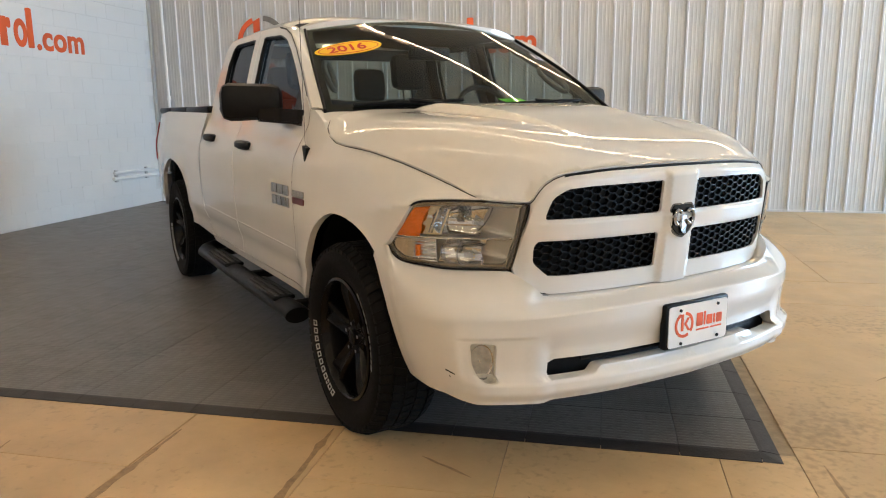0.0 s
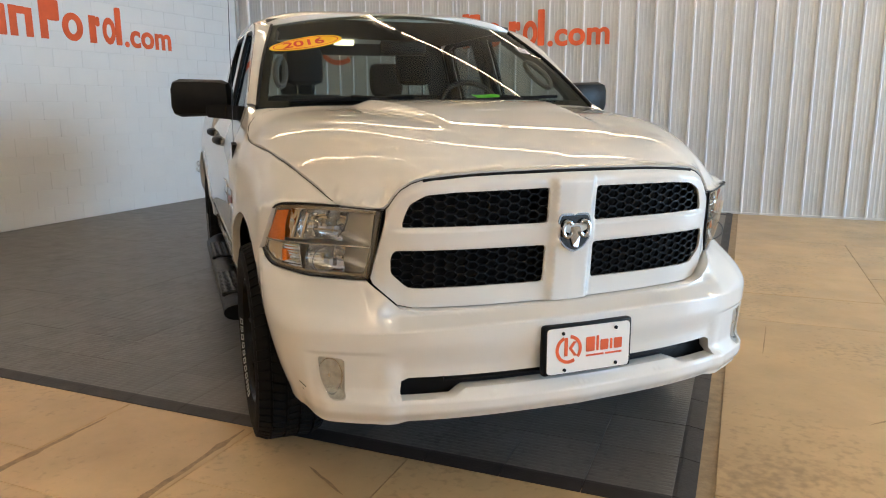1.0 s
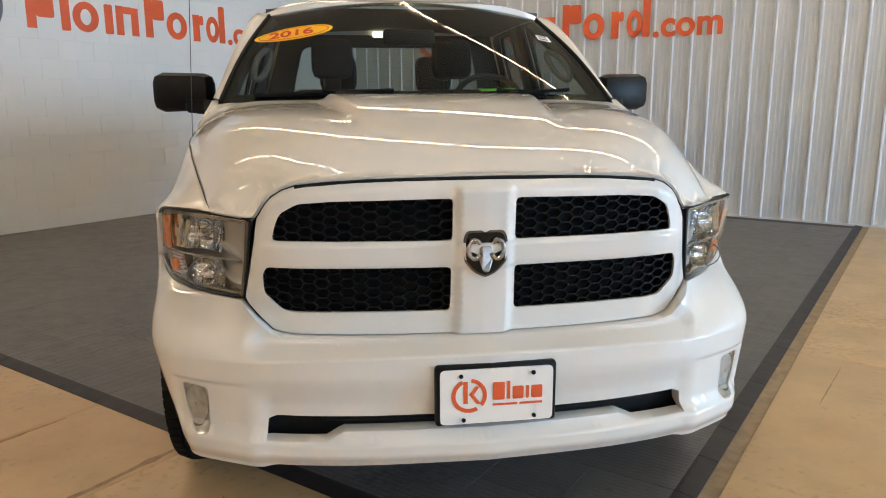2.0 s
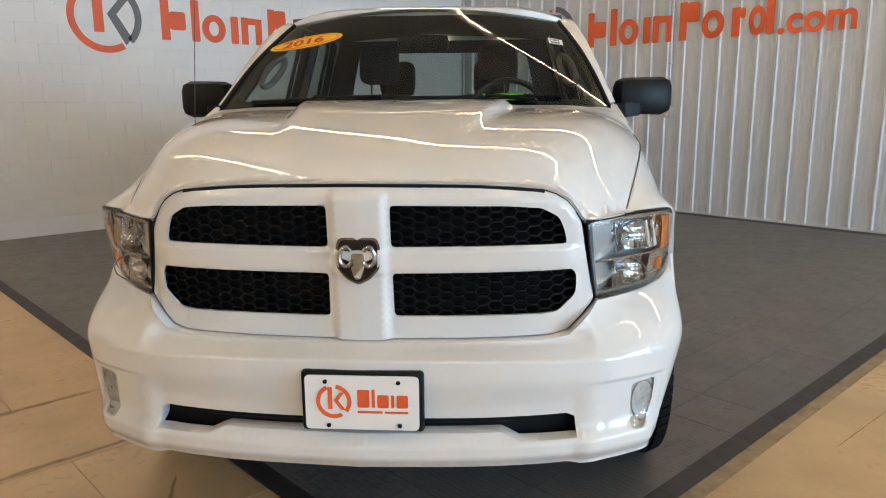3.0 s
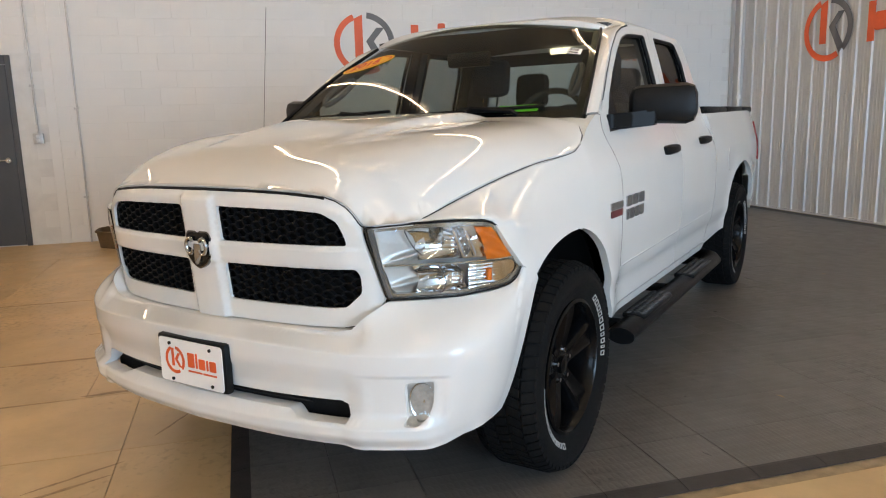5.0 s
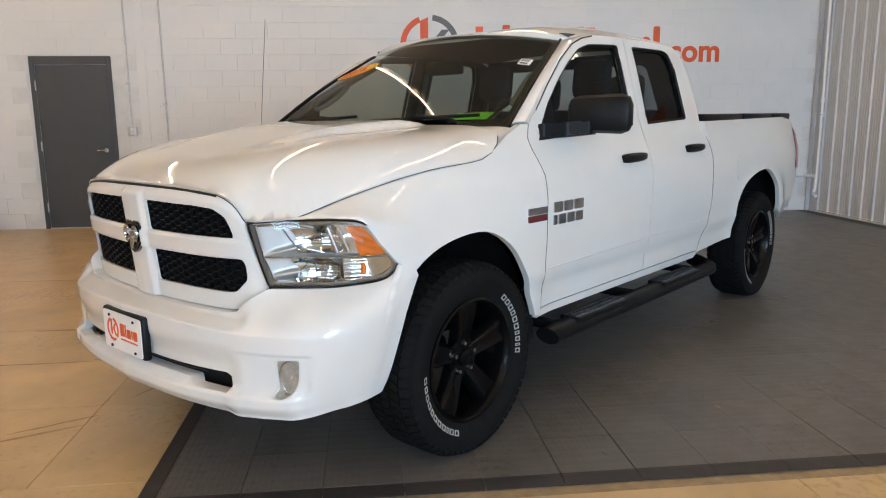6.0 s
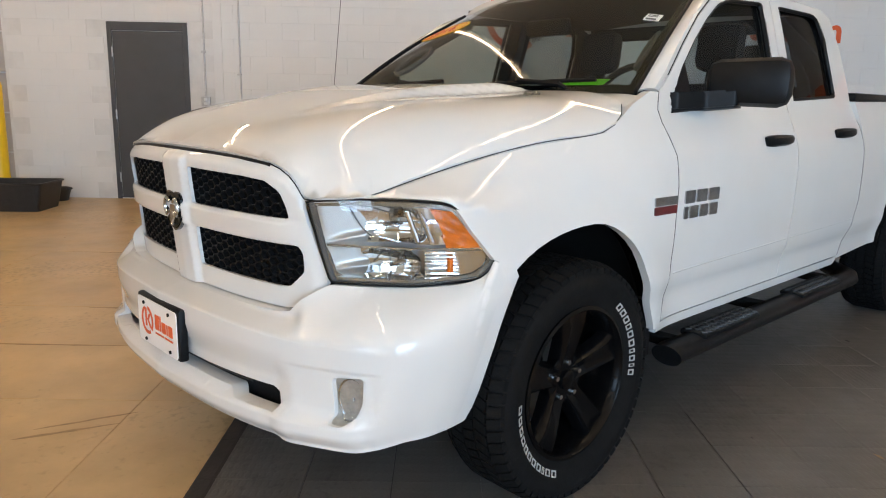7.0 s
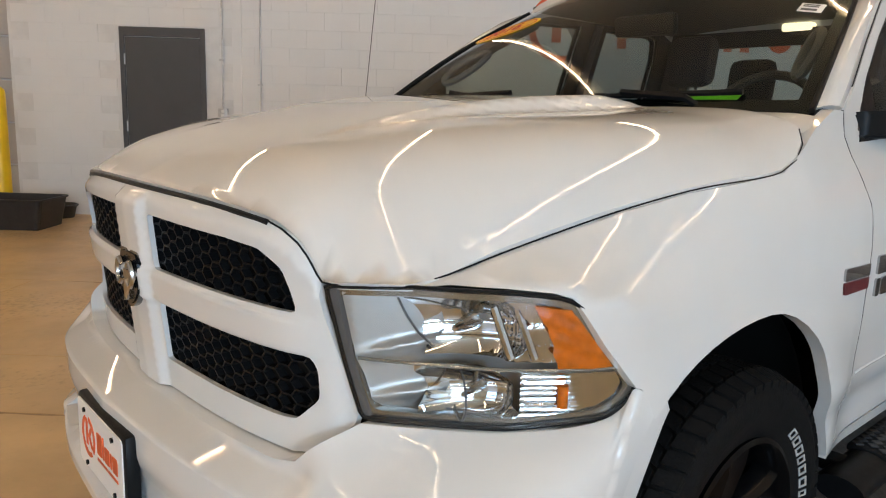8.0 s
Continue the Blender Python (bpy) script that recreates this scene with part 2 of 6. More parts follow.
def rounded(loop, r, n=4):
    """The outline with its corners rounded by r."""
    out = []
    k = len(loop)
    for i in range(k):
        p, a, b = Vector(loop[i]), Vector(loop[i - 1]), Vector(loop[(i + 1) % k])
        u, v = a - p, b - p
        d = min(r, u.length * 0.45, v.length * 0.45)
        p0, p1 = p + u.normalized() * d, p + v.normalized() * d
        for j in range(n + 1):
            t = j / n
            q = p0 * (1 - t) ** 2 + p * 2 * t * (1 - t) + p1 * t * t
            out.append((q.x, q.y))
    return out


def sheet(outline, f, step=0.04, holes=(), fine=None, seams=(), exact=0.0):
    """A curved panel: a plan outline with holes, filled with an even net and laid on the surface f(u, v), its rims turned in."""
    from mathutils.geometry import delaunay_2d_cdt
    loops = [spaced(list(lo), step * 0.7) for lo in (outline, *holes)]
    pts, edges = [], []
    for lo in loops:
        n0 = len(pts)
        pts += lo
        edges += [(n0 + i, n0 + (i + 1) % len(lo)) for i in range(len(lo))]
    for line in seams:                                  # creases: edges that the net must follow
        n0 = len(pts)
        pts += line
        edges += [(n0 + i, n0 + i + 1) for i in range(len(line) - 1)]
    rim = np.array(pts)
    us, vs = rim[:, 0], rim[:, 1]
    v, row = vs.min(), 0
    grid = []
    while v < vs.max():
        u = us.min() + (row % 2) * step * 0.5
        while u < us.max():
            if inside(loops[0], u, v) and not any(inside(h, u, v) for h in loops[1:]):
                if ((us - u) ** 2 + (vs - v) ** 2).min() > (0.45 * step) ** 2:
                    grid.append((u, v))
            u += step
        v += step * 0.87 if not fine else (step * 0.4 if fine[0] < v < fine[1] else step * 0.87)
        row += 1
    vv, _, ff, _, _, _ = delaunay_2d_cdt([Vector(p) for p in pts + grid], edges, [], 0, 1e-6)
    bm = bmesh.new()
    skin, true = bm.faces.layers.int.new("skin"), bm.verts.layers.float_vector.new("true")
    bv = [bm.verts.new(f(p.x, p.y)) for p in vv]
    if exact:
        d = exact
        for q, p in zip(bv, vv):
            du = Vector(f(p.x + d, p.y)) - Vector(f(p.x - d, p.y))
            dv = Vector(f(p.x, p.y + d)) - Vector(f(p.x, p.y - d))
            q[true] = du.cross(dv).normalized()
    for tri in ff:
        cx, cy = sum(vv[i].x for i in tri) / len(tri), sum(vv[i].y for i in tri) / len(tri)
        if inside(loops[0], cx, cy) and not any(inside(h, cx, cy) for h in loops[1:]):
            try:
                bm.faces.new([bv[i] for i in tri])[skin] = 1
            except ValueError:
                pass
    bmesh.ops.delete(bm, geom=[q for q in bm.verts if not q.link_faces], context='VERTS')
    bmesh.ops.recalc_face_normals(bm, faces=bm.faces)
    return bm


def facing(bm, way):
    """Turns all faces so that their sum looks along way."""
    bm.normal_update()
    total = sum((fa.normal * fa.calc_area() for fa in bm.faces), Vector())
    if total.dot(Vector(way)) < 0:
        bmesh.ops.reverse_faces(bm, faces=bm.faces)
    bm.normal_update()
    return bm


def turn_in(bm, way, depth):
    """Gives the rims of a panel a return of that depth, along way (a vector)."""
    rim = [e for e in bm.edges if e.is_boundary]
    got = bmesh.ops.extrude_edge_only(bm, edges=rim)
    skin = bm.faces.layers.int.get("skin")
    if skin:
        for fa in got["geom"]:
            if isinstance(fa, bmesh.types.BMFace):
                fa[skin] = 0
    moved = [q for q in got["geom"] if isinstance(q, bmesh.types.BMVert)]
    bmesh.ops.translate(bm, verts=moved, vec=Vector(way) * depth)
    return bm


def add_box(bm, lo, hi, bevel=0.0, m=None):
    got = bmesh.ops.create_cube(bm, size=1.0)
    c, s = (Vector(lo) + Vector(hi)) / 2, Vector(hi) - Vector(lo)
    bmesh.ops.scale(bm, vec=s, verts=got["verts"])
    bmesh.ops.translate(bm, vec=c, verts=got["verts"])
    vs = list(got["verts"])
    if bevel:
        es = list({e for q in vs for e in q.link_edges})
        r = bmesh.ops.bevel(bm, geom=es, offset=bevel, segments=2, affect='EDGES', profile=0.5)
        vs = list({q for fa in r["faces"] for q in fa.verts} | {q for q in vs if q.is_valid})
    if m is not None:
        bmesh.ops.transform(bm, matrix=m, verts=vs)
    return bm


def box(lo, hi, bevel=0.0, m=None):
    return add_box(bmesh.new(), lo, hi, bevel, m)


def add_rod(bm, a, b, r, n=12, r2=None):
    a, b = Vector(a), Vector(b)
    m = Matrix.Translation((a + b) / 2) @ (b - a).to_track_quat('Z', 'Y').to_matrix().to_4x4()
    bmesh.ops.create_cone(bm, cap_ends=True, segments=n, radius1=r, radius2=r if r2 is None else r2, depth=(b - a).length, matrix=m)
    return bm


def add_tube(bm, pts, r, n=10):
    """A bent round bar through pts."""
    pts = [Vector(p) for p in pts]
    rings = []
    for i, p in enumerate(pts):
        d = (pts[min(i + 1, len(pts) - 1)] - pts[max(i - 1, 0)]).normalized()
        q = d.to_track_quat('Z', 'Y').to_matrix()
        rings.append([bm.verts.new(p + q @ Vector((r * math.cos(2 * math.pi * k / n), r * math.sin(2 * math.pi * k / n), 0))) for k in range(n)])
    for a, b in zip(rings, rings[1:]):
        # match the rings' starts
        best = min(range(n), key=lambda s: sum((a[k].co - b[(k + s) % n].co).length for k in range(n)))
        for k in range(n):
            bm.faces.new((a[k], a[(k + 1) % n], b[(k + 1 + best) % n], b[(k + best) % n]))
    bm.faces.new(rings[0][::-1])
    bm.faces.new(rings[-1])
    bmesh.ops.recalc_face_normals(bm, faces=bm.faces)
    return bm


def add_spin(bm, profile, n=48, closed=True):
    """Turns (axial, radius) points about the x axis."""
    rings = [[bm.verts.new((a, r * math.cos(2 * math.pi * k / n), r * math.sin(2 * math.pi * k / n))) for k in range(n)] for a, r in profile]
    pairs = list(zip(rings, rings[1:])) + ([(rings[-1], rings[0])] if closed else [])
    for a, b in pairs:
        for k in range(n):
            bm.faces.new((a[k], a[(k + 1) % n], b[(k + 1) % n], b[k]))
    bmesh.ops.recalc_face_normals(bm, faces=bm.faces)
    return bm


def add_plate(bm, loop, place, depth):
    """A flat plate: a 2D outline laid by place(u, v) and thickened by the vector depth."""
    a = [bm.verts.new(Vector(place(u, v))) for u, v in loop]
    b = [bm.verts.new(q.co + Vector(depth)) for q in a]
    n = len(a)
    bm.faces.new(a[::-1])
    bm.faces.new(b)
    for i in range(n):
        bm.faces.new((a[i], a[(i + 1) % n], b[(i + 1) % n], b[i]))
    bmesh.ops.recalc_face_normals(bm, faces=bm.faces)
    return bm


def ellipse(cx, cy, rx, ry, n=28, a0=0, a1=360):
    k = n if a1 - a0 >= 360 else n + 1
    return [(cx + rx * math.cos(radians(a0 + (a1 - a0) * i / n)), cy + ry * math.sin(radians(a0 + (a1 - a0) * i / n))) for i in range(k)]


def rect(x0, y0, x1, y1):
    return [(x0, y0), (x1, y0), (x1, y1), (x0, y1)]


def ring_loop(cx, cy, ro, ri, a0, a1, n=24, sx=1.0):
    return ([(cx + sx * p[0], cy + p[1]) for p in ellipse(0, 0, ro, ro, n, a0, a1 - 0.001)]
            + [(cx + sx * p[0], cy + p[1]) for p in ellipse(0, 0, ri, ri, n, a0, a1 - 0.001)[::-1]])


def letters(text, size, place, depth, spacing=1.0, bold=0.0):
    """Writing in the built-in font as a solid mesh, laid by place(u, v, w)."""
    cu = bpy.data.curves.new("writing", 'FONT')
    cu.body, cu.size, cu.extrude, cu.space_character, cu.offset = text, size, depth / 2, spacing, bold
    tmp = bpy.data.objects.new("writing", cu)
    scene.collection.objects.link(tmp)
    dg = bpy.context.evaluated_depsgraph_get()
    me = bpy.data.meshes.new_from_object(tmp.evaluated_get(dg))
    bm = bmesh.new()
    bm.from_mesh(me)
    bpy.data.objects.remove(tmp)
    bpy.data.curves.remove(cu)
    bpy.data.meshes.remove(me)
    for q in bm.verts:
        q.co = Vector(place(*q.co))
    return bm

# ---------------------------------------------------------------- the room
def structure(name, bm, material, label, category, smooth=False):
    return tagged(link(name, bm, material, None, "", smooth), label, category, kind="structure")


floor = structure("floor", box((X0 - 0.3, Y0 - 0.3, -0.25), (X1 + 0.3, Y1 + 0.3, -0.005)), GROUT,
                  "beige painted concrete shop floor with dark joints", "floor")
ground = structure("ground", box((-60, -60, -0.6), (60, 60, -0.27)), mat("asphalt", (0.07, 0.068, 0.065), 0.85, vary=0.3, scale=5, bump=0.3, bscale=90),
                   "grey asphalt yard outside the building", "ground")
wall_west = structure("wall_west", box((X0 - 0.3, -5.25, -0.005), (X0 - 0.006, Y1, TOP)), JOINT,
                      "white painted concrete block wall with flush joints", "wall")
wall_north = structure("wall_north", box((X0 - 0.3, Y1 + 0.03, -0.005), (X1 + 0.3, Y1 + 0.3, TOP)), STEEL,
                       "off-white ribbed sheet steel wall", "wall")
bm = bmesh.new()
add_box(bm, (X0 - 0.3, Y0 - 0.3, -0.005), (X1 + 0.3, Y0, TOP))
wall_south = structure("wall_south", bm, FARWALL, "plain dull painted wall", "wall")
bm = bmesh.new()
for lo, hi in (((X1, Y0, -0.005), (X1 + 0.3, -6.0, TOP)), ((X1, -2.0, -0.005), (X1 + 0.3, 2.3, TOP)), ((X1, 6.3, -0.005), (X1 + 0.3, Y1, TOP)),
               ((X1, -6.0, 3.6), (X1 + 0.3, -2.0, TOP)), ((X1, 2.3, 3.6), (X1 + 0.3, 6.3, TOP))):
    add_box(bm, lo, hi)
wall_east = structure("wall_east", bm, FARWALL, "plain dull painted wall with two open overhead doorways", "wall")
# the wall steps back beyond the block wall's end, closed by a sectional overhead door
bm = box((X0 - 0.9, Y0, -0.005), (X0 - 0.6, -5.25, TOP))
wall_recess = structure("wall_recess", bm, JOINT, "set-back white wall beside the block wall", "wall")
bm = bmesh.new()
for k in range(7):
    add_box(bm, (X0 - 0.6, -9.0, 0.01 + k * 0.53), (X0 - 0.55, -5.32, 0.52 + k * 0.53), 0.012)
overhead_door = tagged(link("overhead_door", bm, mat("overhead_door_beige", (0.50, 0.46, 0.42), 0.4, vary=0.05, scale=4)),
                       "beige sectional overhead door, closed, with flush panels", "door", kind="structure")
ceiling = structure("ceiling", box((X0 - 0.9, Y0 - 0.3, TOP), (X1 + 0.3, Y1 + 0.3, TOP + 0.2)), CEIL, "plain cream ceiling", "ceiling")

# steel sheets of the north wall: one profile, 0.916 m wide, four ribs
PITCH = 0.229


def steel_profile():
    prof = []
    for k in range(4):
        u = k * PITCH
        prof += [(u, 0.0), (u + 0.012, -0.020), (u + 0.030, -0.020), (u + 0.042, 0.0)]
        for j in range(3):
            c = u + 0.042 + 0.0467 * (j + 1)
            prof += [(c - 0.012, 0.0), (c - 0.006, -0.002), (c + 0.006, -0.002), (c + 0.012, 0.0)]
    prof.append((4 * PITCH, 0.0))
    b = bmesh.new()
    low = [b.verts.new((u, w, 0)) for u, w in prof]
    top = [b.verts.new((u, w, TOP)) for u, w in prof]
    for i in range(len(prof) - 1):
        b.faces.new((low[i], low[i + 1], top[i + 1], top[i]))
    return facing(b, (0, -1, 0))


first = link("steel_sheet", steel_profile(), STEEL, wall_north)
first.location = (X0 - 0.045, Y1, 0)
k = 1
while X0 + k * 4 * PITCH < X1:
    ob = new("steel_sheet", first.data)
    ob.parent, ob.location = wall_north, (X0 - 0.045 + k * 4 * PITCH, Y1, 0)
    k += 1
trim = structure("trim", add_box(box((X0, Y1 - 0.03, 0.0), (X1, Y1 - 0.001, 0.022)), (X0 + 0.001, Y1 - 0.08, 0.0), (X0 + 0.03, Y1 - 0.03, TOP)), STEEL,
                 "off-white steel base and corner flashing", "trim")

# fixing screws of the steel sheets
bm = bmesh.new()
for z in (0.55, 1.55, 2.55):
    u = X0 + 0.021
    while u < X1:
        bmesh.ops.create_cone(bm, cap_ends=True, segments=6, radius1=0.006, radius2=0.005, depth=0.006,
                              matrix=pose(u + 0.06, Y1 - 0.003, z, 90))
        u += PITCH
tagged(link("screw", bm, GALV, wall_north), kind="stuff")

# steel door in the block wall, with its frame, hinges and lever
door_1 = empty("door_1", pose(X0, -3.44, 0))
tagged(door_1, "dark grey painted steel door, shut, in a grey frame", "door", kind="structure")
bm = bmesh.new()
add_box(bm, (-0.02, -0.50, 0.0), (0.018, -0.445, 2.215), 0.004)
add_box(bm, (-0.02, 0.445, 0.0), (0.018, 0.50, 2.215), 0.004)
add_box(bm, (-0.02, -0.445, 2.11), (0.018, 0.445, 2.215), 0.004)
part("frame", bm, DOORGREY, door_1, smooth=False)
part("leaf", box((-0.04, -0.440, 0.012), (0.004, 0.440, 2.105), 0.003), DOORGREY, door_1, smooth=False)
bm = bmesh.new()
add_rod(bm, (0.004, 0.36, 1.02), (0.030, 0.36, 1.02), 0.030, 16)
add_rod(bm, (0.03, 0.36, 1.02), (0.055, 0.36, 1.02), 0.011)
add_tube(bm, [(0.055, 0.37, 1.02), (0.058, 0.33, 1.022), (0.056, 0.25, 1.02)], 0.010)
part("lever_handle", bm, CHROME, door_1, "satin steel lever handle")
for z in (0.28, 1.08, 1.85):
    part("hinge", add_rod(bmesh.new(), (0.012, -0.446, z - 0.06), (0.012, -0.446, z + 0.06), 0.009, 8), GALV, door_1)

# conduits and boxes
def conduit(wall, u, z0, z1, label, boxed=True):
    """An upright conduit on the block wall ('w') or the steel wall ('n')."""
    place = (lambda a, b, c: (X0 + a, b, c)) if wall == 'w' else (lambda a, b, c: (b, Y1 - 0.02 - a, c))
    ob = empty("electrical_conduit", Matrix.Translation(place(0, u, z0)))
    tagged(ob, label, "conduit")
    off = Vector(place(0, u, z0))

    def loc(a, b, c):
        return Vector(place(a, b, c)) - off
    bm = add_tube(bmesh.new(), [loc(0.022, u, z0), loc(0.022, u + 0.002, z0 + 0.5), loc(0.022, u, z1)], 0.011)
    part("pipe", bm, GALV, ob)
    for z in (z0 + 0.55, z0 + 1.6):
        if z < z1:
            bm = bmesh.new()
            p, q = loc(-0.002, u - 0.035, z - 0.012), loc(0.034, u + 0.016, z + 0.012)
            add_box(bm, [min(c) for c in zip(p, q)], [max(c) for c in zip(p, q)], 0.004)
            part("strap", bm, GALV, ob)
    if boxed:
        p, q = loc(0.0, u - 0.055, z0 - 0.12), loc(0.048, u + 0.055, z0 + 0.0)
        part("box", box([min(c) for c in zip(p, q)], [max(c) for c in zip(p, q)], 0.006), GALV, ob, "grey steel outlet box")
        for dz in (-0.085, -0.035):
            p, q = loc(0.048, u - 0.018, z0 + dz - 0.016), loc(0.052, u + 0.018, z0 + dz + 0.016)
            part("socket", box([min(c) for c in zip(p, q)], [max(c) for c in zip(p, q)], 0.003), BLOCK, ob)
    return ob


conduit('w', -2.735, 1.32, TOP, "thin grey conduit with a steel outlet box by the door")
conduit('w', -2.29, 0.0, TOP, "thin white pipe running up the block wall", False)
conduit('n', -2.68, 1.32, TOP, "thin grey conduit with an outlet box on the ribbed wall")

# shallow pilaster edge between conduit and pipe
tagged(link("pilaster", box((X0 - 0.004, -2.62, 0.0), (X0 + 0.012, -2.51, TOP), 0.004), BLOCK), "slim white painted upright strip on the block wall", "pilaster", kind="structure")

# white water pipe in the corner
ob = empty("water_pipe", pose(-6.12, Y1 - 0.10, 0))
tagged(ob, "white water pipe with elbows and a valve in the room corner", "pipe")
part("riser", add_tube(bmesh.new(), [(0, 0, 0.52), (0, 0, 1.4), (-0.02, 0, TOP - 0.01)], 0.020), WHITEPLATE, ob)
part("elbow", add_tube(bmesh.new(), [(0, 0, 0.55), (0.01, -0.02, 0.36), (0.03, -0.05, 0.28), (0.12, -0.07, 0.25)], 0.024), WHITEPLATE, ob)
part("branch", add_tube(bmesh.new(), [(0, 0, 0.52), (-0.12, -0.02, 0.52), (-0.245, -0.05, 0.52), (-0.245, -1.1, 0.53)], 0.024), WHITEPLATE, ob)
part("branch", add_tube(bmesh.new(), [(-0.245, -0.15, 0.44), (-0.245, -1.12, 0.45)], 0.026), WHITEPLATE, ob)
for z in (1.35, 1.55):
    part("coupling", add_rod(bmesh.new(), (0, 0, z), (0, 0, z + 0.06), 0.031), WHITEPLATE, ob)
part("valve", add_rod(bmesh.new(), (0, -0.02, 1.38), (0.07, -0.05, 1.38), 0.014), GALV, ob)
for y in (-0.35, -1.05):
    part("bracket", box((-0.272, y - 0.02, 0.40), (-0.235, y + 0.02, 0.57), 0.004), GALV, ob)

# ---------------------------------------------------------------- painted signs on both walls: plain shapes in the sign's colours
SIGN = [("post", 0.0, 0.29, 1.0, 0.26, 0.72), ("bar", 0.36, 0.46, 1.05), ("ring", 0.49, 0.79, 0.72), ("bar", 0.86, 0.96, 0.72), ("arch", 1.0, 1.28, 0.72),
        ("post", 1.37, 1.63, 1.0, 0.46, 0.98), ("ring", 1.66, 1.95, 0.72), ("post", 2.04, 2.20, 0.72, 0.62, 0.98), ("ring", 2.24, 2.44, 0.72), ("bar", 2.442, 2.535, 1.02)]


def wall_sign(name, place, depth, label):
    """place(u, v): u along the wall from the first letter, v above the base line."""
    ob = empty(name, Matrix.Translation(place(1.75, 0.2)))
    tagged(ob, label, "sign")
    off = Vector(place(1.75, 0.2))

    def lay(u, v):
        return Vector(place(u, v)) - off
    cx, cy, h = -0.61, 0.215, 0.455
    part("ring_arc", add_plate(bmesh.new(), ring_loop(cx, cy, 0.39, 0.315, 112, 300), lay, depth), ORANGE, ob, smooth=False)
    part("ring_arc", add_plate(bmesh.new(), ring_loop(cx, cy, 0.39, 0.315, -45, 84), lay, depth), SIGNGREY, ob, "dark grey arc", smooth=False)
    part("bar", add_plate(bmesh.new(), [(cx - 0.125, cy - 0.17), (cx - 0.02, cy - 0.17), (cx - 0.02, cy + 0.36), (cx - 0.125, cy + 0.31)], lay, depth), ORANGE, ob, smooth=False)
    part("chevron", add_plate(bmesh.new(), [(cx + 0.02, cy + 0.03), (cx + 0.16, cy + 0.20), (cx + 0.26, cy + 0.20), (cx + 0.12, cy + 0.03), (cx + 0.27, cy - 0.22), (cx + 0.20, cy - 0.30)],
                               lay, depth), SIGNGREY, ob, "dark grey chevron", smooth=False)
    for kind, a, b, top, *block in SIGN:
        t = top * h
        if kind == "bar":
            part("bar", add_plate(bmesh.new(), rounded(rect(a, 0, b, t), 0.02, 2), lay, depth), ORANGE, ob, smooth=False)
        elif kind == "post":
            bm = add_plate(bmesh.new(), rect(a, 0, a + 0.10, t), lay, depth)
            add_plate(bm, rounded(rect(a + 0.10, block[0] * t, b, block[1] * t), 0.03, 2), lay, depth)
            part("post", bm, ORANGE, ob, smooth=False)
        elif kind == "arch":
            bm = bmesh.new()
            add_plate(bm, rect(a, 0, a + 0.09, t), lay, depth)
            add_plate(bm, rect(a + 0.09, t - 0.085, b - 0.09, t - 0.005), lay, depth)
            add_plate(bm, rect(b - 0.09, 0, b, t - 0.01), lay, depth)
            part("arch", bm, ORANGE, ob, smooth=False)
        else:
            c, r = (a + b) / 2, (b - a) / 2
            lo = [((c + r * q[0]), t / 2 + t / 2 * q[1]) for q in ellipse(0, 0, 1, 1, 32, 0, 359.99)]
            hi = [((c + r * 0.42 * q[0]), t / 2 + t / 2 * 0.52 * q[1]) for q in ellipse(0, 0, 1, 1, 32, 0, 359.99)[::-1]]
            part("ring", add_plate(bmesh.new(), lo + hi, lay, depth), ORANGE, ob, smooth=False)
    d = Vector(depth)
    bm = letters(".com", 0.42, lambda u, v, w: lay(2.57 + u * 0.985, v) + d * (0.5 + w / 0.004), 0.004, 1.03, 0.012)
    bmesh.ops.recalc_face_normals(bm, faces=bm.faces)
    part("writing", bm, ORANGE, ob, smooth=False)
    return ob


wall_sign("wall_sign", lambda u, v: (X0 + 0.001, 1.80 + u * 1.015, 2.138 + v), (0.004, 0, 0), "orange and grey painted sign with a ring emblem on white blocks")
wall_sign("wall_sign", lambda u, v: (-3.965 + u, Y1 - 0.0215, 2.135 + v), (0, -0.004, 0), "orange and grey painted sign with a ring emblem on ribbed steel")

# ---------------------------------------------------------------- ceiling strip lamps
def strip_lamp(length):
    ob = empty("ceiling_light")
    tagged(ob, "long white fluorescent strip lamp, switched on, under the ceiling", "lamp", group="ceiling strip lamps")
    part("housing", box((-length / 2, -0.07, 0.03), (length / 2, 0.07, 0.101), 0.01), CEIL, ob, smooth=False)
    part("tube", add_rod(bmesh.new(), (-length / 2 + 0.03, 0, 0.012), (length / 2 - 0.03, 0, 0.012), 0.0115, 10), TUBE, ob)
    return ob


LAMPZ, LAMPS = TOP - 0.10, [(x, y) for y in (-7.9, -5.45, -3.0, -0.55, 1.93, 4.4) for x in (-4.6, -2.15, 0.3, 2.75, 5.2, 7.65)]
lamp = strip_lamp(2.4)
lamp.location = (*LAMPS[0], LAMPZ)
for x, y in LAMPS[1:]:
    copy_thing(lamp, pose(x, y, LAMPZ))

# ---------------------------------------------------------------- the pickup truck; its own axes: x to its left side, y to its tail, z up; origin under the front axle
truck = empty("pickup_truck", pose(-0.003, 0.057, 0, 0, 0, 42.77))
tagged(truck, "white crew pickup truck with black wheels, parked on a rubber mat", "pickup truck")
HUB = 0.425

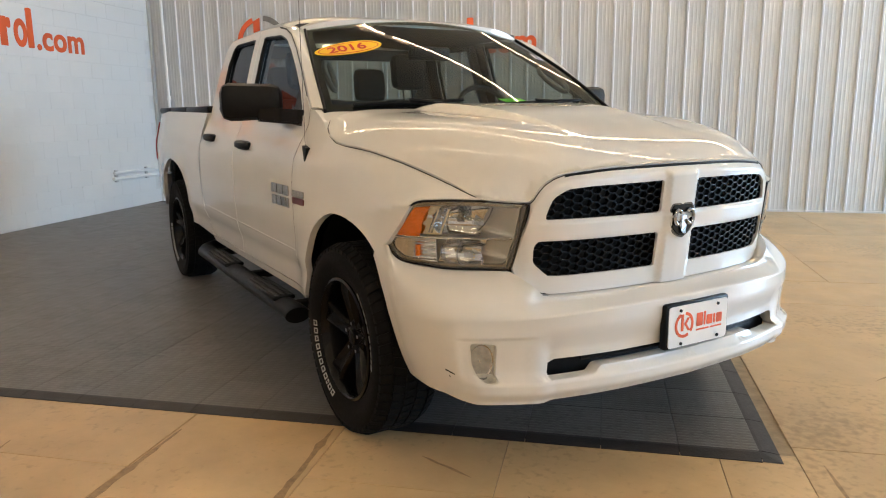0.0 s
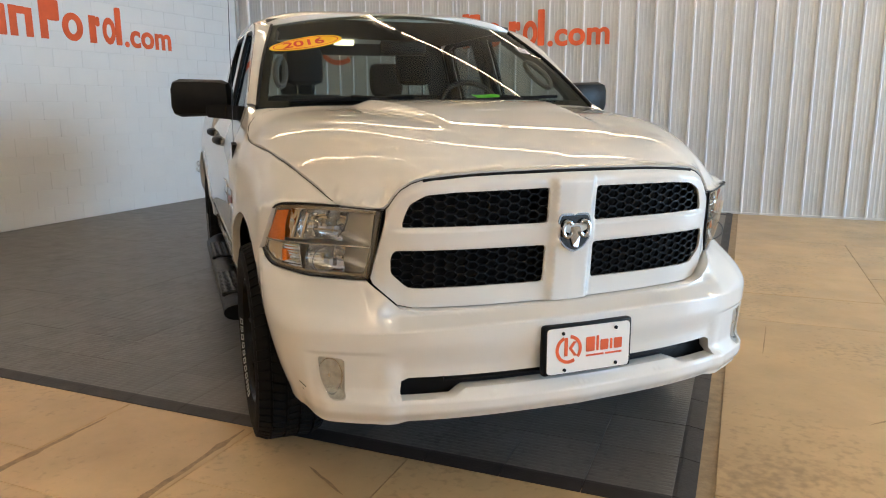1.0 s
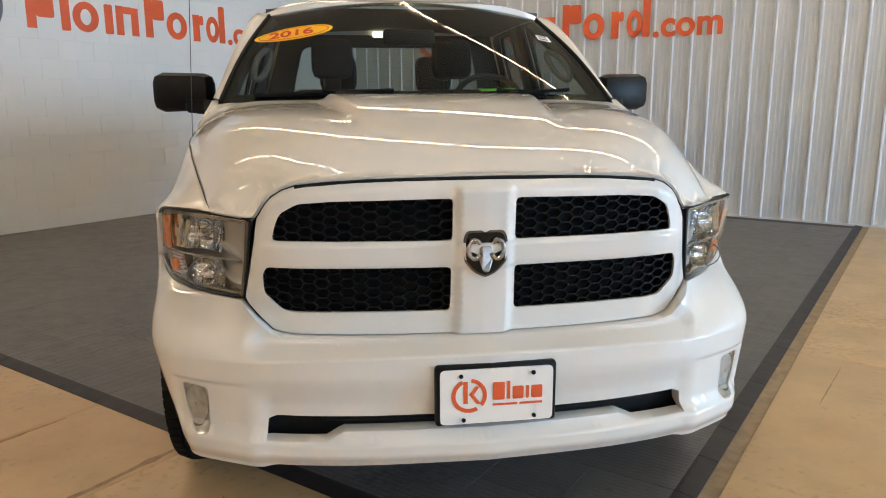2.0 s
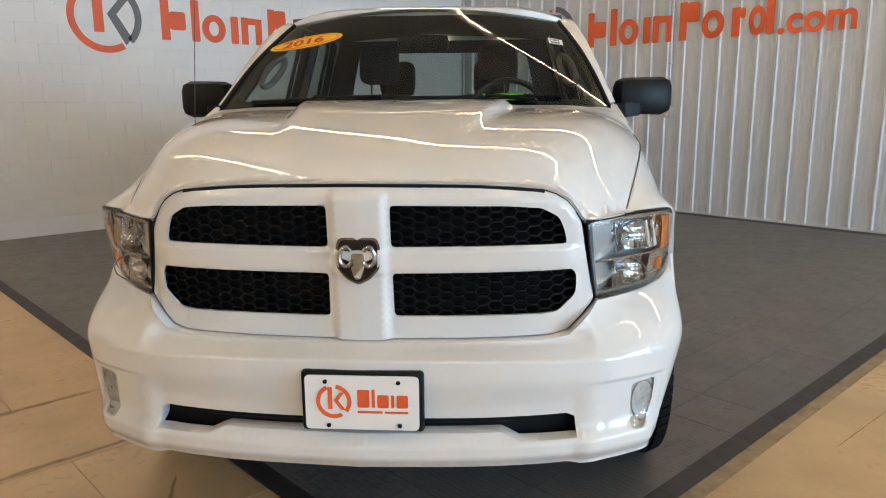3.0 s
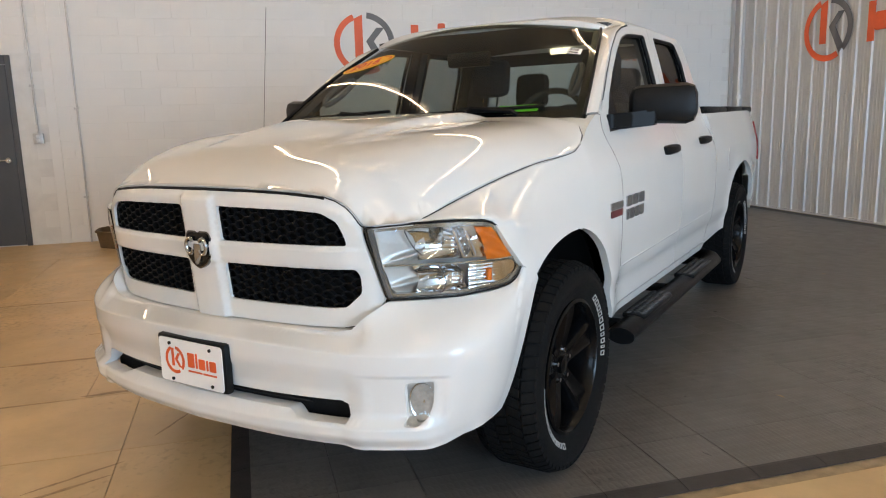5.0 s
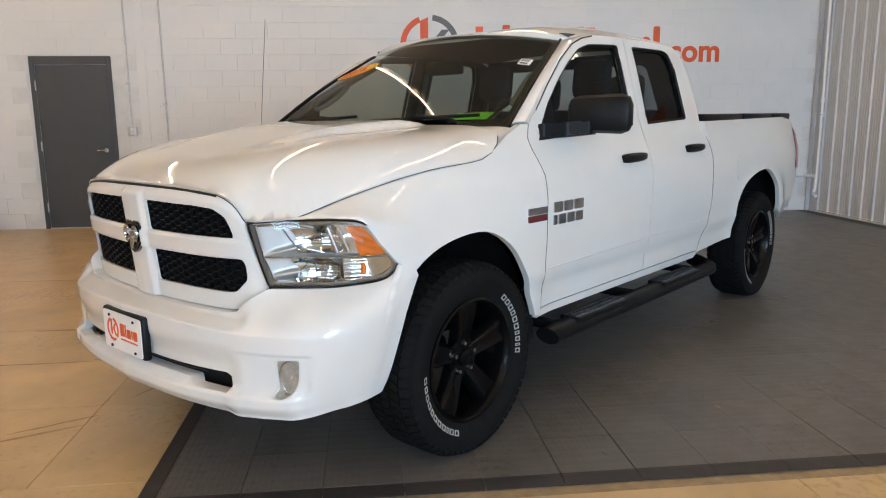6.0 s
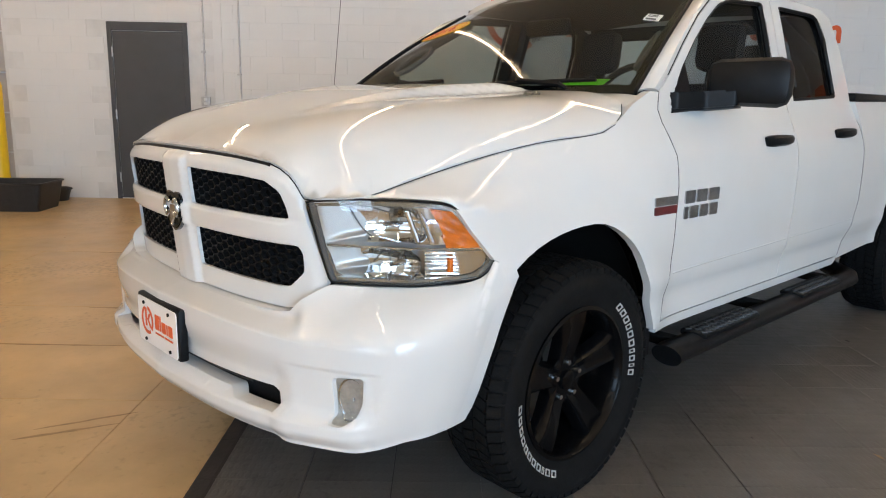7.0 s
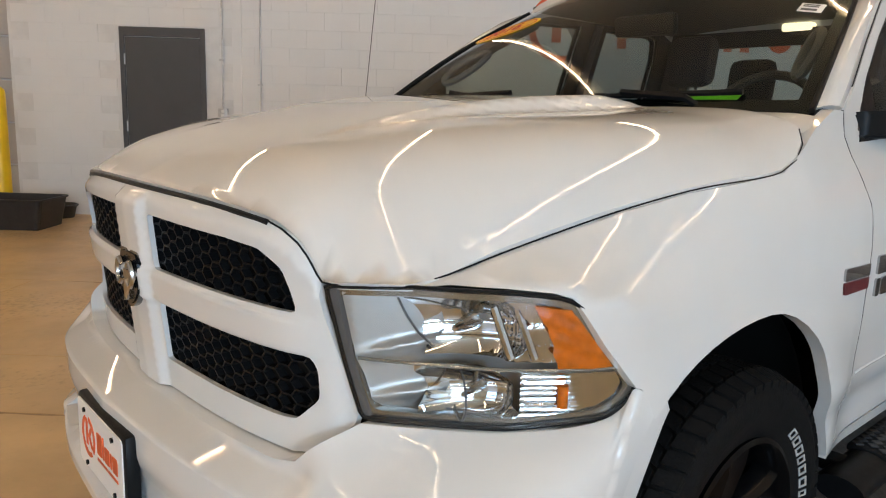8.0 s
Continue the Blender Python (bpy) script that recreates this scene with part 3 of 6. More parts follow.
base = pch([0.40, 0.45, 0.52, 0.60, 0.69, 0.73, 0.85, 1.0, 1.1, 1.2, 1.28, 1.34, 1.50, 1.65, 1.80],
           [0.900, 0.936, 0.955, 0.958, 0.982, 0.983, 0.991, 0.992, 0.986, 0.956, 0.919, 0.895, 0.850, 0.808, 0.760], 0.012)
hood_x = pch([-0.86, -0.725, -0.6, -0.5, -0.4, -0.25, 0.1, 0.3], [0.66, 0.741, 0.778, 0.806, 0.832, 0.868, 0.925, 0.911], 0.03)
hood_z = pch([-0.86, -0.725, -0.6, -0.5, -0.4, -0.3, -0.15, 0.1, 0.27], [1.02, 1.044, 1.083, 1.112, 1.139, 1.162, 1.188, 1.214, 1.295], 0.03)
nose_in = pch([-0.80, -0.738, -0.70, -0.645, -0.56, -0.50, -0.43, -0.25, 0.0, 0.2, 0.42], [0.332, 0.247, 0.197, 0.142, 0.077, 0.052, 0.038, 0.034, 0.027, 0.012, 0.0], 0.02)
knee_z = pch([-0.74, -0.645, -0.56, -0.43, -0.25, 0.0, 0.3], [1.036, 1.046, 1.036, 1.0, 0.96, 0.90, 0.86], 0.03)
REAR = 3.45                                             # rear axle


def arch_r(y, z, cy):
    dy = y - cy
    dy *= (1.05 if dy < 0 else 1.2) if cy == 0 else 1.06
    return math.hypot(dy, z - HUB - (0.05 if cy else 0))


def side_x(y, z):
    x = base(z)
    if y < 0.42:
        he, e, zk = hood_z(y), nose_in(y), knee_z(y)
        t = min(max((z - zk) / max(he - zk, 0.012), 0), 1)
        x -= e + max(base(he) - hood_x(y) - e, 0) * t ** (1.25 + 0.8 * sm(-0.5, 0.0, y)) * sm(0.42, 0.30, y)
    for cy, amp in ((0.0, 0.022 * sm(-0.51, -0.41, y)), (REAR, 0.036)):
        r = arch_r(y, z, cy)
        x += amp * math.exp(-((r - 0.49) / 0.13) ** 2) * sm(1.12, 0.80, z)
    return x


def bed_x(y, z):
    """Bed side: fuller at its upper edge than the cab, drawn in at the tail."""
    return side_x(y, z) + 0.028 * sm(1.14, 1.34, z) - 0.03 * max(0, (y - 3.75) / 0.6) ** 2


def side(s, skin=side_x):
    return lambda u, v: (s * skin(u, v), u, v)


nose_y = pch([0, 0.3, 0.5, 0.61, 0.68, 0.745, 0.80, 0.85, 0.90, 0.93, 0.95, 0.965], [-0.930, -0.914, -0.885, -0.845, -0.804, -0.752, -0.707, -0.655, -0.588, -0.533, -0.475, -0.440], 0.012)
# plan of the bumper along its own length: straight across, then round the corner to the wheel arch
bump_x = pch([0, 0.72, 0.80, 0.851, 0.908, 0.969, 1.035, 1.102, 1.162, 1.222, 1.282], [0, 0.72, 0.801, 0.845, 0.890, 0.926, 0.951, 0.964, 0.967, 0.962, 0.953], 0.02)
bump_y = pch([0, 0.3, 0.5, 0.6, 0.68, 0.76, 0.80, 0.851, 0.908, 0.969, 1.035, 1.102, 1.162, 1.222, 1.282],
             [-1.008, -0.990, -0.958, -0.930, -0.898, -0.854, -0.831, -0.801, -0.763, -0.712, -0.651, -0.585, -0.525, -0.466, -0.408], 0.02)


wide = pch([0.30, 0.367, 0.46, 0.57, 0.66, 0.73, 0.80, 0.86], [0.870, 0.885, 0.917, 0.945, 0.962, 0.968, 0.962, 0.952], 0.02)


def grille_y(x, z):
    return nose_y(abs(x)) + 0.10 * max(0, 1.09 - z)


def lamp_y(x, z):
    """Headlamp face: leans back towards the bumper."""
    x = abs(x)
    return min(nose_y(x) + (0.03 + 0.05 * min(max((x - 0.65) / 0.28, 0), 1)) * (1.03 - z) / 0.23, -0.425)


def arch_loop(cy, z0, z1, n=26, grow=0.0):
    """Wheel-arch edge from the front foot to the rear foot; cy 0 is the front wheel."""
    out = []
    for i in range(n + 1):
        a = math.pi * i / n
        c, h = math.cos(a), max(0.0, math.sin(a))
        if cy == 0:
            w, top, k = (0.472, 0.507, 0.50) if c > 0 else (0.415, 0.507, 1.35)
        else:
            w, top, k = (0.565, 0.560, 0.42) if c > 0 else (0.430, 0.560, 1.25)
        out.append((cy - (w + grow) * c, HUB + (top + grow) * h ** k))
    return [p for p in out if (p[1] > z0 if p[0] < cy else p[1] > z1)]


def body_panel(name, loop, s, step=0.045, holes=(), label="", depth=0.03, skin=side_x):
    bm = facing(sheet(loop, side(s, skin), step, holes, exact=0.004), (s, 0, 0))
    turn_in(bm, (-s, 0, 0), depth)
    return part(name, bm, PAINT, truck, label)


DOOR_F = [(0.470, 0.522), (0.482, 0.80), (0.485, 1.02), (0.475, 1.13), (0.452, 1.19), (0.432, 1.245), (0.432, 1.290), (0.470, 1.350)]
PILLAR = [(0.560, 1.412), (0.70, 1.530), (0.86, 1.652), (1.01, 1.738), (1.12, 1.774), (1.24, 1.795)]
WIN_F = [(0.510, 1.277), (0.655, 1.440), (0.79, 1.552), (0.915, 1.640), (1.05, 1.716), (1.17, 1.748), (1.490, 1.766), (1.475, 1.332)]
WIN_R = [(1.650, 1.336), (1.665, 1.768), (2.08, 1.772), (2.145, 1.755), (2.190, 1.65), (2.205, 1.375), (2.18, 1.360)]
GAP_B = [(1.530, 0.522), (1.545, 1.2), (1.575, 1.805)]
REAR_EDGE = [(2.22, 1.806), (2.315, 1.775), (2.375, 1.62), (2.405, 1.42), (2.400, 1.34), (2.425, 1.20), (2.430, 0.82), (2.395, 0.68), (2.345, 0.60), (2.310, 0.525)]

for s in (1, -1):
    # front fender
    arch = [p for p in arch_loop(0, 0.80, 0.60)]
    hood_edge = [(y, hood_z(y) - 0.003) for y in (-0.725, -0.6, -0.5, -0.35, -0.2, -0.05, 0.10)]
    loop = arch + [(0.418, 0.495), (0.463, 0.490)] + [(y - 0.006, z) for y, z in DOOR_F[1:]] + [(0.41, 1.352), (0.29, 1.306), (0.205, 1.262)] + hood_edge[::-1] + [(-0.70, 1.046), (-0.645, 1.046), (-0.59, 1.041), (-0.562, 1.032), (-0.505, 0.95), (-0.436, 0.870), (-0.424, 0.866), (-0.406, 0.842), (-0.394, 0.812)]
    body_panel("front_fender", loop, s, 0.026)
    # doors
    door = body_panel("front_door", DOOR_F + PILLAR + GAP_B[::-1], s, 0.045, [WIN_F])
    rear = body_panel("rear_door", [(y + 0.006, z) for y, z in GAP_B] + REAR_EDGE, s, 0.045, [WIN_R])
    for win, own in ((WIN_F, door), (WIN_R, rear)):
        seal = [(s * (side_x(u, v) - 0.012), u, v) for u, v in spaced(rounded(win, 0.03, 3), 0.06)]
        bm = add_tube(bmesh.new(), seal + seal[:2], 0.013, 6)
        part("window_seal", bm, BLACK, own, "black rubber window seal")
        bm = facing(sheet(win, lambda u, v: (s * (side_x(u, v) - 0.022), u, v), 0.07), (s, 0, 0))
        pane = part("window_pane", bm, SIDEGLASS if own is door else DARKGLASS, own, "tinted side window")
        pane.visible_shadow = False
    # handles
    for own, y0, z0 in ((door, 1.215, 1.162), (rear, 2.040, 1.183)):
        bm = bmesh.new()
        rings = []
        for k in range(13):                             # a grip bowed out between two feet
            t = k / 12
            y, out = y0 + 0.27 * t, 0.012 + 0.030 * math.sin(math.pi * min(max((t - 0.02) / 0.96, 0), 1)) ** 0.6
            h = (0.012 + 0.011 * math.sin(math.pi * (0.06 + 0.90 * t)) ** 0.5) * (1.1 if t < 0.3 else 1.0)
            x = side_x(y, z0)
            rings.append([bm.verts.new((s * (x + out * d), y, z0 + h * g + 0.006 * t)) for d, g in ((-0.3, -1), (0.55, -1), (0.92, -0.6), (1.0, 0), (0.92, 0.6), (0.55, 1), (-0.3, 1))])
        for r0, r1 in zip(rings, rings[1:]):
            for i in range(6):
                bm.faces.new((r0[i], r0[i + 1], r1[i + 1], r1[i]))
        bm.faces.new(rings[0])
        bm.faces.new(rings[-1][::-1])
        bmesh.ops.recalc_face_normals(bm, faces=bm.faces)
        part("door_handle", bm, BLACK, own, "black plastic pull handle")
    # black lines in the door gaps, nearly flush with the skin
    for own, line in ((door, [(y - 0.003, z) for y, z in DOOR_F]), (door, [(y - 0.003, z + 0.003) for y, z in PILLAR]),
                      (rear, [(y + 0.006, z) for y, z in REAR_EDGE[:3:-1]])):
        pts = [(s * (side_x(u, v) - 0.0045), u, v) for u, v in spaced(line, 0.05)[:-max(1, int(math.hypot(line[0][0] - line[-1][0], line[0][1] - line[-1][1]) / 0.05 + 0.5)) or None] + [line[-1]]]
        part("gap_seal", add_tube(bmesh.new(), pts, 0.0046, 6), BLACK, own)
    # lower crease moulding line of the doors
    for own, y0, y1 in ((door, 0.50, 1.52), (rear, 1.56, 2.38)):
        bm = add_tube(bmesh.new(), [(s * (side_x(y, 0.70) - 0.003), y, 0.70 + 0.012 * (y - 0.5)) for y in np.linspace(y0, y1, 12)], 0.005, 6)
        part("crease", bm, PAINT, own)
    # rocker panel
    bm = facing(sheet([(0.440, 0.478), (0.470, 0.517), (2.29, 0.518), (2.310, 0.50), (2.28, 0.476)], side(s), 0.06), (s, 0, 0))
    turn_in(bm, (-s, 0, 0), 0.06)
    part("rocker_panel", bm, PAINT, truck)
    # bed side
    loop = [(2.322, 0.51)] + [(y + 0.012, z) for y, z in REAR_EDGE[:4:-1]] + [(2.420, 1.25), (2.395, 1.345), (4.28, 1.368), (4.37, 1.30), (4.42, 1.20), (4.43, 0.95), (4.40, 0.80), (4.26, 0.62), (3.98, 0.555)] + arch_loop(REAR, 0.58, 0.58)[::-1] + [(2.87, 0.535)]
    body_panel("bed_side", loop, s, 0.045, skin=bed_x)
    # tail lamp
    bm = facing(sheet([(4.33, 0.94), (4.425, 0.94), (4.425, 1.22), (4.345, 1.27)], lambda u, v: (s * (bed_x(u, v) + 0.008), u, v), 0.04), (s, 0, 0))
    turn_in(bm, (-s * 0.6, 0.8, 0), 0.05)
    part("tail_lamp", bm, REDLENS, truck, "red tail lamp")
    # fuel flap outline on the driver's bed side, a plain flap on the other
    if s > 0:
        loop = ellipse(2.935, 1.02, 0.085, 0.085, 24)
        bm = facing(sheet(loop, lambda u, v: (s * (bed_x(u, v) + 0.0025), u, v), 0.05), (s, 0, 0))
        turn_in(bm, (-s, 0, 0), 0.004)
        part("fuel_flap", bm, PAINT, truck, "round white fuel flap")
    # dark wheel wells
    for cy in (0.0, REAR):
        bm = bmesh.new()
        rings = []
        for x in (0.46, 0.70, 0.90, 0.925):
            g = 0.03 if x < 0.92 else 0.012
            ring = [(q[0], q[1]) for q in arch_loop(cy, 0.0, 0.0, 22, g)]
            low = 0.36 if cy == 0 else 0.53
            ring = [(ring[0][0], low)] + [q for q in ring if q[1] > low] + [(ring[-1][0], low)]
            rings.append([bm.verts.new((s * (min(x, side_x(y, z) - 0.02, wide(z) - 0.14 if cy == 0 and y < -0.3 else 9) if x > 0.8 else x), y, z)) for y, z in ring])
        for a, b in zip(rings, rings[1:]):
            for i in range(len(a) - 1):
                bm.faces.new((a[i], a[i + 1], b[i + 1], b[i]))
        bm.faces.new(rings[0])
        part("wheel_well", bm, DARK, truck, "black plastic wheel liner")
        # splash flap behind the wheel
        y0 = cy + (0.405 if cy == 0 else 0.415)
        bm = sheet([(y0 - 0.012, 0.37), (y0 + 0.045, 0.385), (y0 + 0.045, 0.60), (y0 - 0.004, 0.605)], lambda u, v: (s * (0.94 + (0.006 if cy else 0.0)), u, v), 0.05)
        turn_in(facing(bm, (s, 0, 0)), (-s, 0, 0), 0.16)
        part("splash_flap", bm, BLACK, truck)

# hood
zc = pch([-0.96, -0.90, -0.80, -0.6, -0.3, 0.0, 0.32], [1.166, 1.180, 1.211, 1.268, 1.315, 1.338, 1.356], 0.05)


brow = pch([0, 0.28, 0.44, 0.505, 0.562, 0.588, 0.601, 0.614, 0.68, 0.745], [1.152, 1.148, 1.139, 1.131, 1.106, 1.080, 1.058, 1.037, 1.042, 1.046], 0.008)


shoulder = pch([0, 0.28, 0.44, 0.52, 0.60, 0.68, 0.745], [1.153, 1.149, 1.138, 1.118, 1.088, 1.060, 1.050], 0.03)


def roll(d):
    return (1 - d) ** 2.6 if d < 1 else 0


def hood_top(a, y):
    t = min(a / hood_x(y), 1)
    z = hood_z(y) + (zc(y) - hood_z(y)) * (1 - t ** (9.0 - 2.6 * sm(-0.35, -0.8, y)))
    b = 0.30 + 0.13 * sm(-0.7, 0.3, y)
    return z + sm(-0.72, 0.0, y) * sm(0.36, 0.12, y) * (0.038 * sm(b + 0.024, b - 0.024, a) - 0.009 * (1 - t ** 6))


def hood_surface(x, y):
    """The hood; its front edge comes down on the brow line over grille and lamps."""
    a = abs(x)
    ye = nose_y(a) + 0.018
    d = max(0, y - ye)
    drop = (shoulder(a) - hood_top(a, ye)) * roll(d / 0.20) + (brow(a) - shoulder(a)) * roll(d / 0.11) if a < 0.745 else 0
    return (x, y, hood_top(a, max(y, ye) if a < 0.745 else y) + drop)


half = [(a, nose_y(a) + 0.014 * sm(0.66, 0.60, a)) for a in (0.0, 0.15, 0.3, 0.42, 0.5, 0.54, 0.57, 0.588, 0.598, 0.606, 0.616, 0.65, 0.69, 0.735)]
edge = [(hood_x(y) - 0.004, y) for y in (-0.6, -0.45, -0.3, -0.15, 0.0, 0.095)] + [(0.917, 0.165), (0.905, 0.215), (0.875, 0.258), (0.82, 0.276)]
back = [(0.7, 0.285), (0.4, 0.265)]
loop = half + edge + back + [(-x, y) for x, y in (half + edge + back)[:0:-1]]
bm = facing(sheet(loop, hood_surface, 0.026, exact=0.004), (0, 0, 1))
turn_in(bm, (0, 0.7, -1), 0.012)
hood = part("hood", bm, PAINT, truck, "long white hood with a raised centre")
line = [(x, y + 0.004, hood_surface(x, y)[2] - 0.012) for x, y in half[1:5]]
line = [(-x, y, z) for x, y, z in line[::-1]] + [(0, nose_y(0) + 0.018, hood_surface(0, nose_y(0) + 0.014)[2] - 0.012)] + line
part("front_seal", add_tube(bmesh.new(), line, 0.0055, 8), BLACK, hood, "black rubber seal under the hood edge")
# thin black tubes draw the shaded gap under the hood's front corners
for s in (1, -1):
    line = [(s * (x - 0.006 * (x < 0.617)), y, hood_surface(x, y)[2] - 0.006) for x, y in half[4:]]
    part("corner_seal", add_tube(bmesh.new(), line, 0.0018, 6), BLACK, hood)
# black tubes laid on the seam stand for the shade between hood and fender
for s in (1, -1):
    line = [(s * (hood_x(y) + 0.000), y, hood_z(y) + 0.0005) for y in np.linspace(-0.72, 0.09, 24)] + [(s * x, y, hood_surface(x, y)[2] - 0.001) for x, y in ((0.921, 0.16), (0.909, 0.213), (0.880, 0.254))]
    part("side_seal", add_tube(bmesh.new(), line, 0.0016, 6), BLACK, hood)
for x in (-0.36, 0.36):
    bm = bmesh.new()
    add_box(bm, (-0.02, -0.012, 0), (0.02, 0.012, 0.014), 0.005, Matrix.Translation(hood_surface(x, 0.215)))
    part("washer_nozzle", bm, BLACK, hood)

# grille: surround with four openings, mesh behind
top = [(0.0, 1.144), (0.28, 1.140), (0.44, 1.132), (0.50, 1.125), (0.553, 1.104), (0.580, 1.085), (0.594, 1.062), (0.606, 1.030), (0.616, 0.970), (0.634, 0.885), (0.651, 0.808), (0.643, 0.787), (0.575, 0.722), (0.53, 0.712), (0.3, 0.708)]
loop = top + [(0.0, 0.706)] + [(-x, z) for x, z in top[:0:-1]]
OPEN_U = [(0.086, 0.972), (0.086, 1.088), (0.40, 1.084), (0.495, 1.077), (0.543, 1.050), (0.559, 1.010), (0.567, 0.975)]
OPEN_L = [(0.090, 0.772), (0.088, 0.898), (0.585, 0.902), (0.597, 0.880), (0.596, 0.826), (0.545, 0.778), (0.50, 0.774)]
holes = [[(s * x, z) for x, z in rounded(o, 0.012, 2)] for o in (OPEN_U, OPEN_L) for s in (1, -1)]


def surround(x, z):
    a = abs(x)
    y = grille_y(x, z)
    y -= 0.016 * sm(0.086, 0.060, a) * sm(1.138, 1.105, z)                                   # the raised upright
    y -= 0.010 * sm(0.040, 0.026, abs(z - 0.936)) * sm(0.62, 0.55, a)  # and cross bar
    y += 0.012 * math.exp(-((a - 0.64) / 0.02) ** 2)
    y += 0.020 * sm(0.040, 0.004, brow(a) - z) * sm(0.66, 0.60, a)                          # the upper lip leans back under the hood
    return (x, y, z)


bm = facing(sheet(loop, surround, 0.013, holes, exact=0.002), (0, -1, 0))
turn_in(bm, (0, 1, 0), 0.011)
grille = part("grille", bm, PAINT, truck, "white grille surround with a crosshair and four black openings")


def honeycomb(loop, y_of, cell, wire, depth):
    """Hexagonal wires inside an outline in x and z."""
    bm = bmesh.new()
    xs, zs = [p[0] for p in loop], [p[1] for p in loop]
    w, h = cell, cell * 0.60
    row, z = 0, min(zs)
    while z < max(zs) + h:
        x = min(xs) + (row % 2) * w * 0.75
        while x < max(xs) + w:
            six = [(x - w / 2, z), (x - w / 4, z + h / 2), (x + w / 4, z + h / 2), (x + w / 2, z), (x + w / 4, z - h / 2), (x - w / 4, z - h / 2)]
            for i in range(3):
                a, b = six[i], six[i + 1]
                if inside(loop, *a) and inside(loop, *b):
                    p0 = Vector((a[0], y_of(*a), a[1]))
                    p1 = Vector((b[0], y_of(*b), b[1]))
                    d = (p1 - p0).normalized().cross(Vector((0, 1, 0))) * wire
                    back = Vector((0, depth, 0))
                    q = [bm.verts.new(p) for p in (p0 + d, p1 + d, p1 - d, p0 - d)]
                    q2 = [bm.verts.new(p.co + back) for p in q]
                    bm.faces.new(q[::-1])
                    bm.faces.new((q[0], q[1], q2[1], q2[0]))
                    bm.faces.new((q[2], q[3], q2[3], q2[2]))
            x += w * 1.5
        z += h / 2
        row += 1
    bmesh.ops.recalc_face_normals(bm, faces=bm.faces)
    return bm


for o in (OPEN_U, OPEN_L):
    for s in (1, -1):
        lo = [(s * x * 1.0, z) for x, z in o]
        cx, cz = sum(p[0] for p in lo) / len(lo), sum(p[1] for p in lo) / len(lo)
        big = [(cx + (x - cx) * 1.08, cz + (z - cz) * 1.24) for x, z in lo]
        part("grille_mesh", honeycomb(big, lambda x, z: grille_y(x, z) + 0.014, 0.046, 0.0019, 0.016), BLACK, grille, "gloss black honeycomb mesh", smooth=False)
bm = facing(sheet([(-0.62, 0.73), (0.62, 0.73), (0.60, 1.10), (-0.60, 1.10)], lambda x, z: (x, grille_y(x, z) + 0.07, z), 0.08), (0, -1, 0))
part("grille_backing", bm, DARK, grille, "black panel behind the mesh")

# emblem: a plain chrome shield with a dark field
SH = [(u * 0.92, v * 0.80 + 0.004) for u, v in ((-0.056, 0.075), (0.056, 0.075), (0.066, 0.045), (0.064, -0.030), (0.035, -0.068), (0.0, -0.088), (-0.035, -0.068), (-0.064, -0.030), (-0.066, 0.045))]
ye = grille_y(0, 0.936) - 0.022
emblem = part("emblem", add_plate(bmesh.new(), rounded(SH, 0.012, 3), lambda u, v: (u, ye, 0.938 + v), (0, 0.035, 0)), EMBLEMGREY, truck, "chrome shield emblem", smooth=False)
part("field", add_plate(bmesh.new(), [(u * 0.90, v * 0.90) for u, v in rounded(SH, 0.012, 3)], lambda u, v: (u, ye - 0.003, 0.938 + v), (0, 0.004, 0)), GLOSSBLACK, emblem, smooth=False)
for k in (-1, 1):                                       # a scroll on each side of a plain wedge
    line = [(k * (0.031 + 0.017 * math.cos(g)), ye - 0.010, 0.952 + 0.026 * math.sin(g)) for g in np.linspace(-2.6, 2.5, 16)]
    part("scroll", add_tube(bmesh.new(), line, 0.0066, 8), SATIN, emblem, "polished curled relief")
WEDGE = [(-0.017, 0.018), (0.017, 0.018), (0.019, -0.020), (0.008, -0.052), (-0.008, -0.052), (-0.019, -0.020)]
part("wedge", add_plate(bmesh.new(), rounded(WEDGE, 0.007, 2), lambda u, v: (u, ye - 0.016 + 0.5 * abs(u), 0.942 + v), (0, 0.012, 0)), SATIN, emblem, "polished raised relief", smooth=False)

# headlamps
HL = [(0.622, 1.031), (0.745, 1.041), (0.85, 1.041), (0.902, 1.034), (0.918, 1.018), (0.935, 0.945), (0.949, 0.866), (0.938, 0.835), (0.922, 0.815), (0.825, 0.798), (0.657, 0.803), (0.640, 0.90)]


def crown(x, z):
    """Lens face, a little fuller in its middle."""
    return lamp_y(x, z) - 0.016 * sm(0.62, 0.74, x) * sm(0.955, 0.88, x) * sm(0.79, 0.86, z) * sm(1.05, 0.98, z)


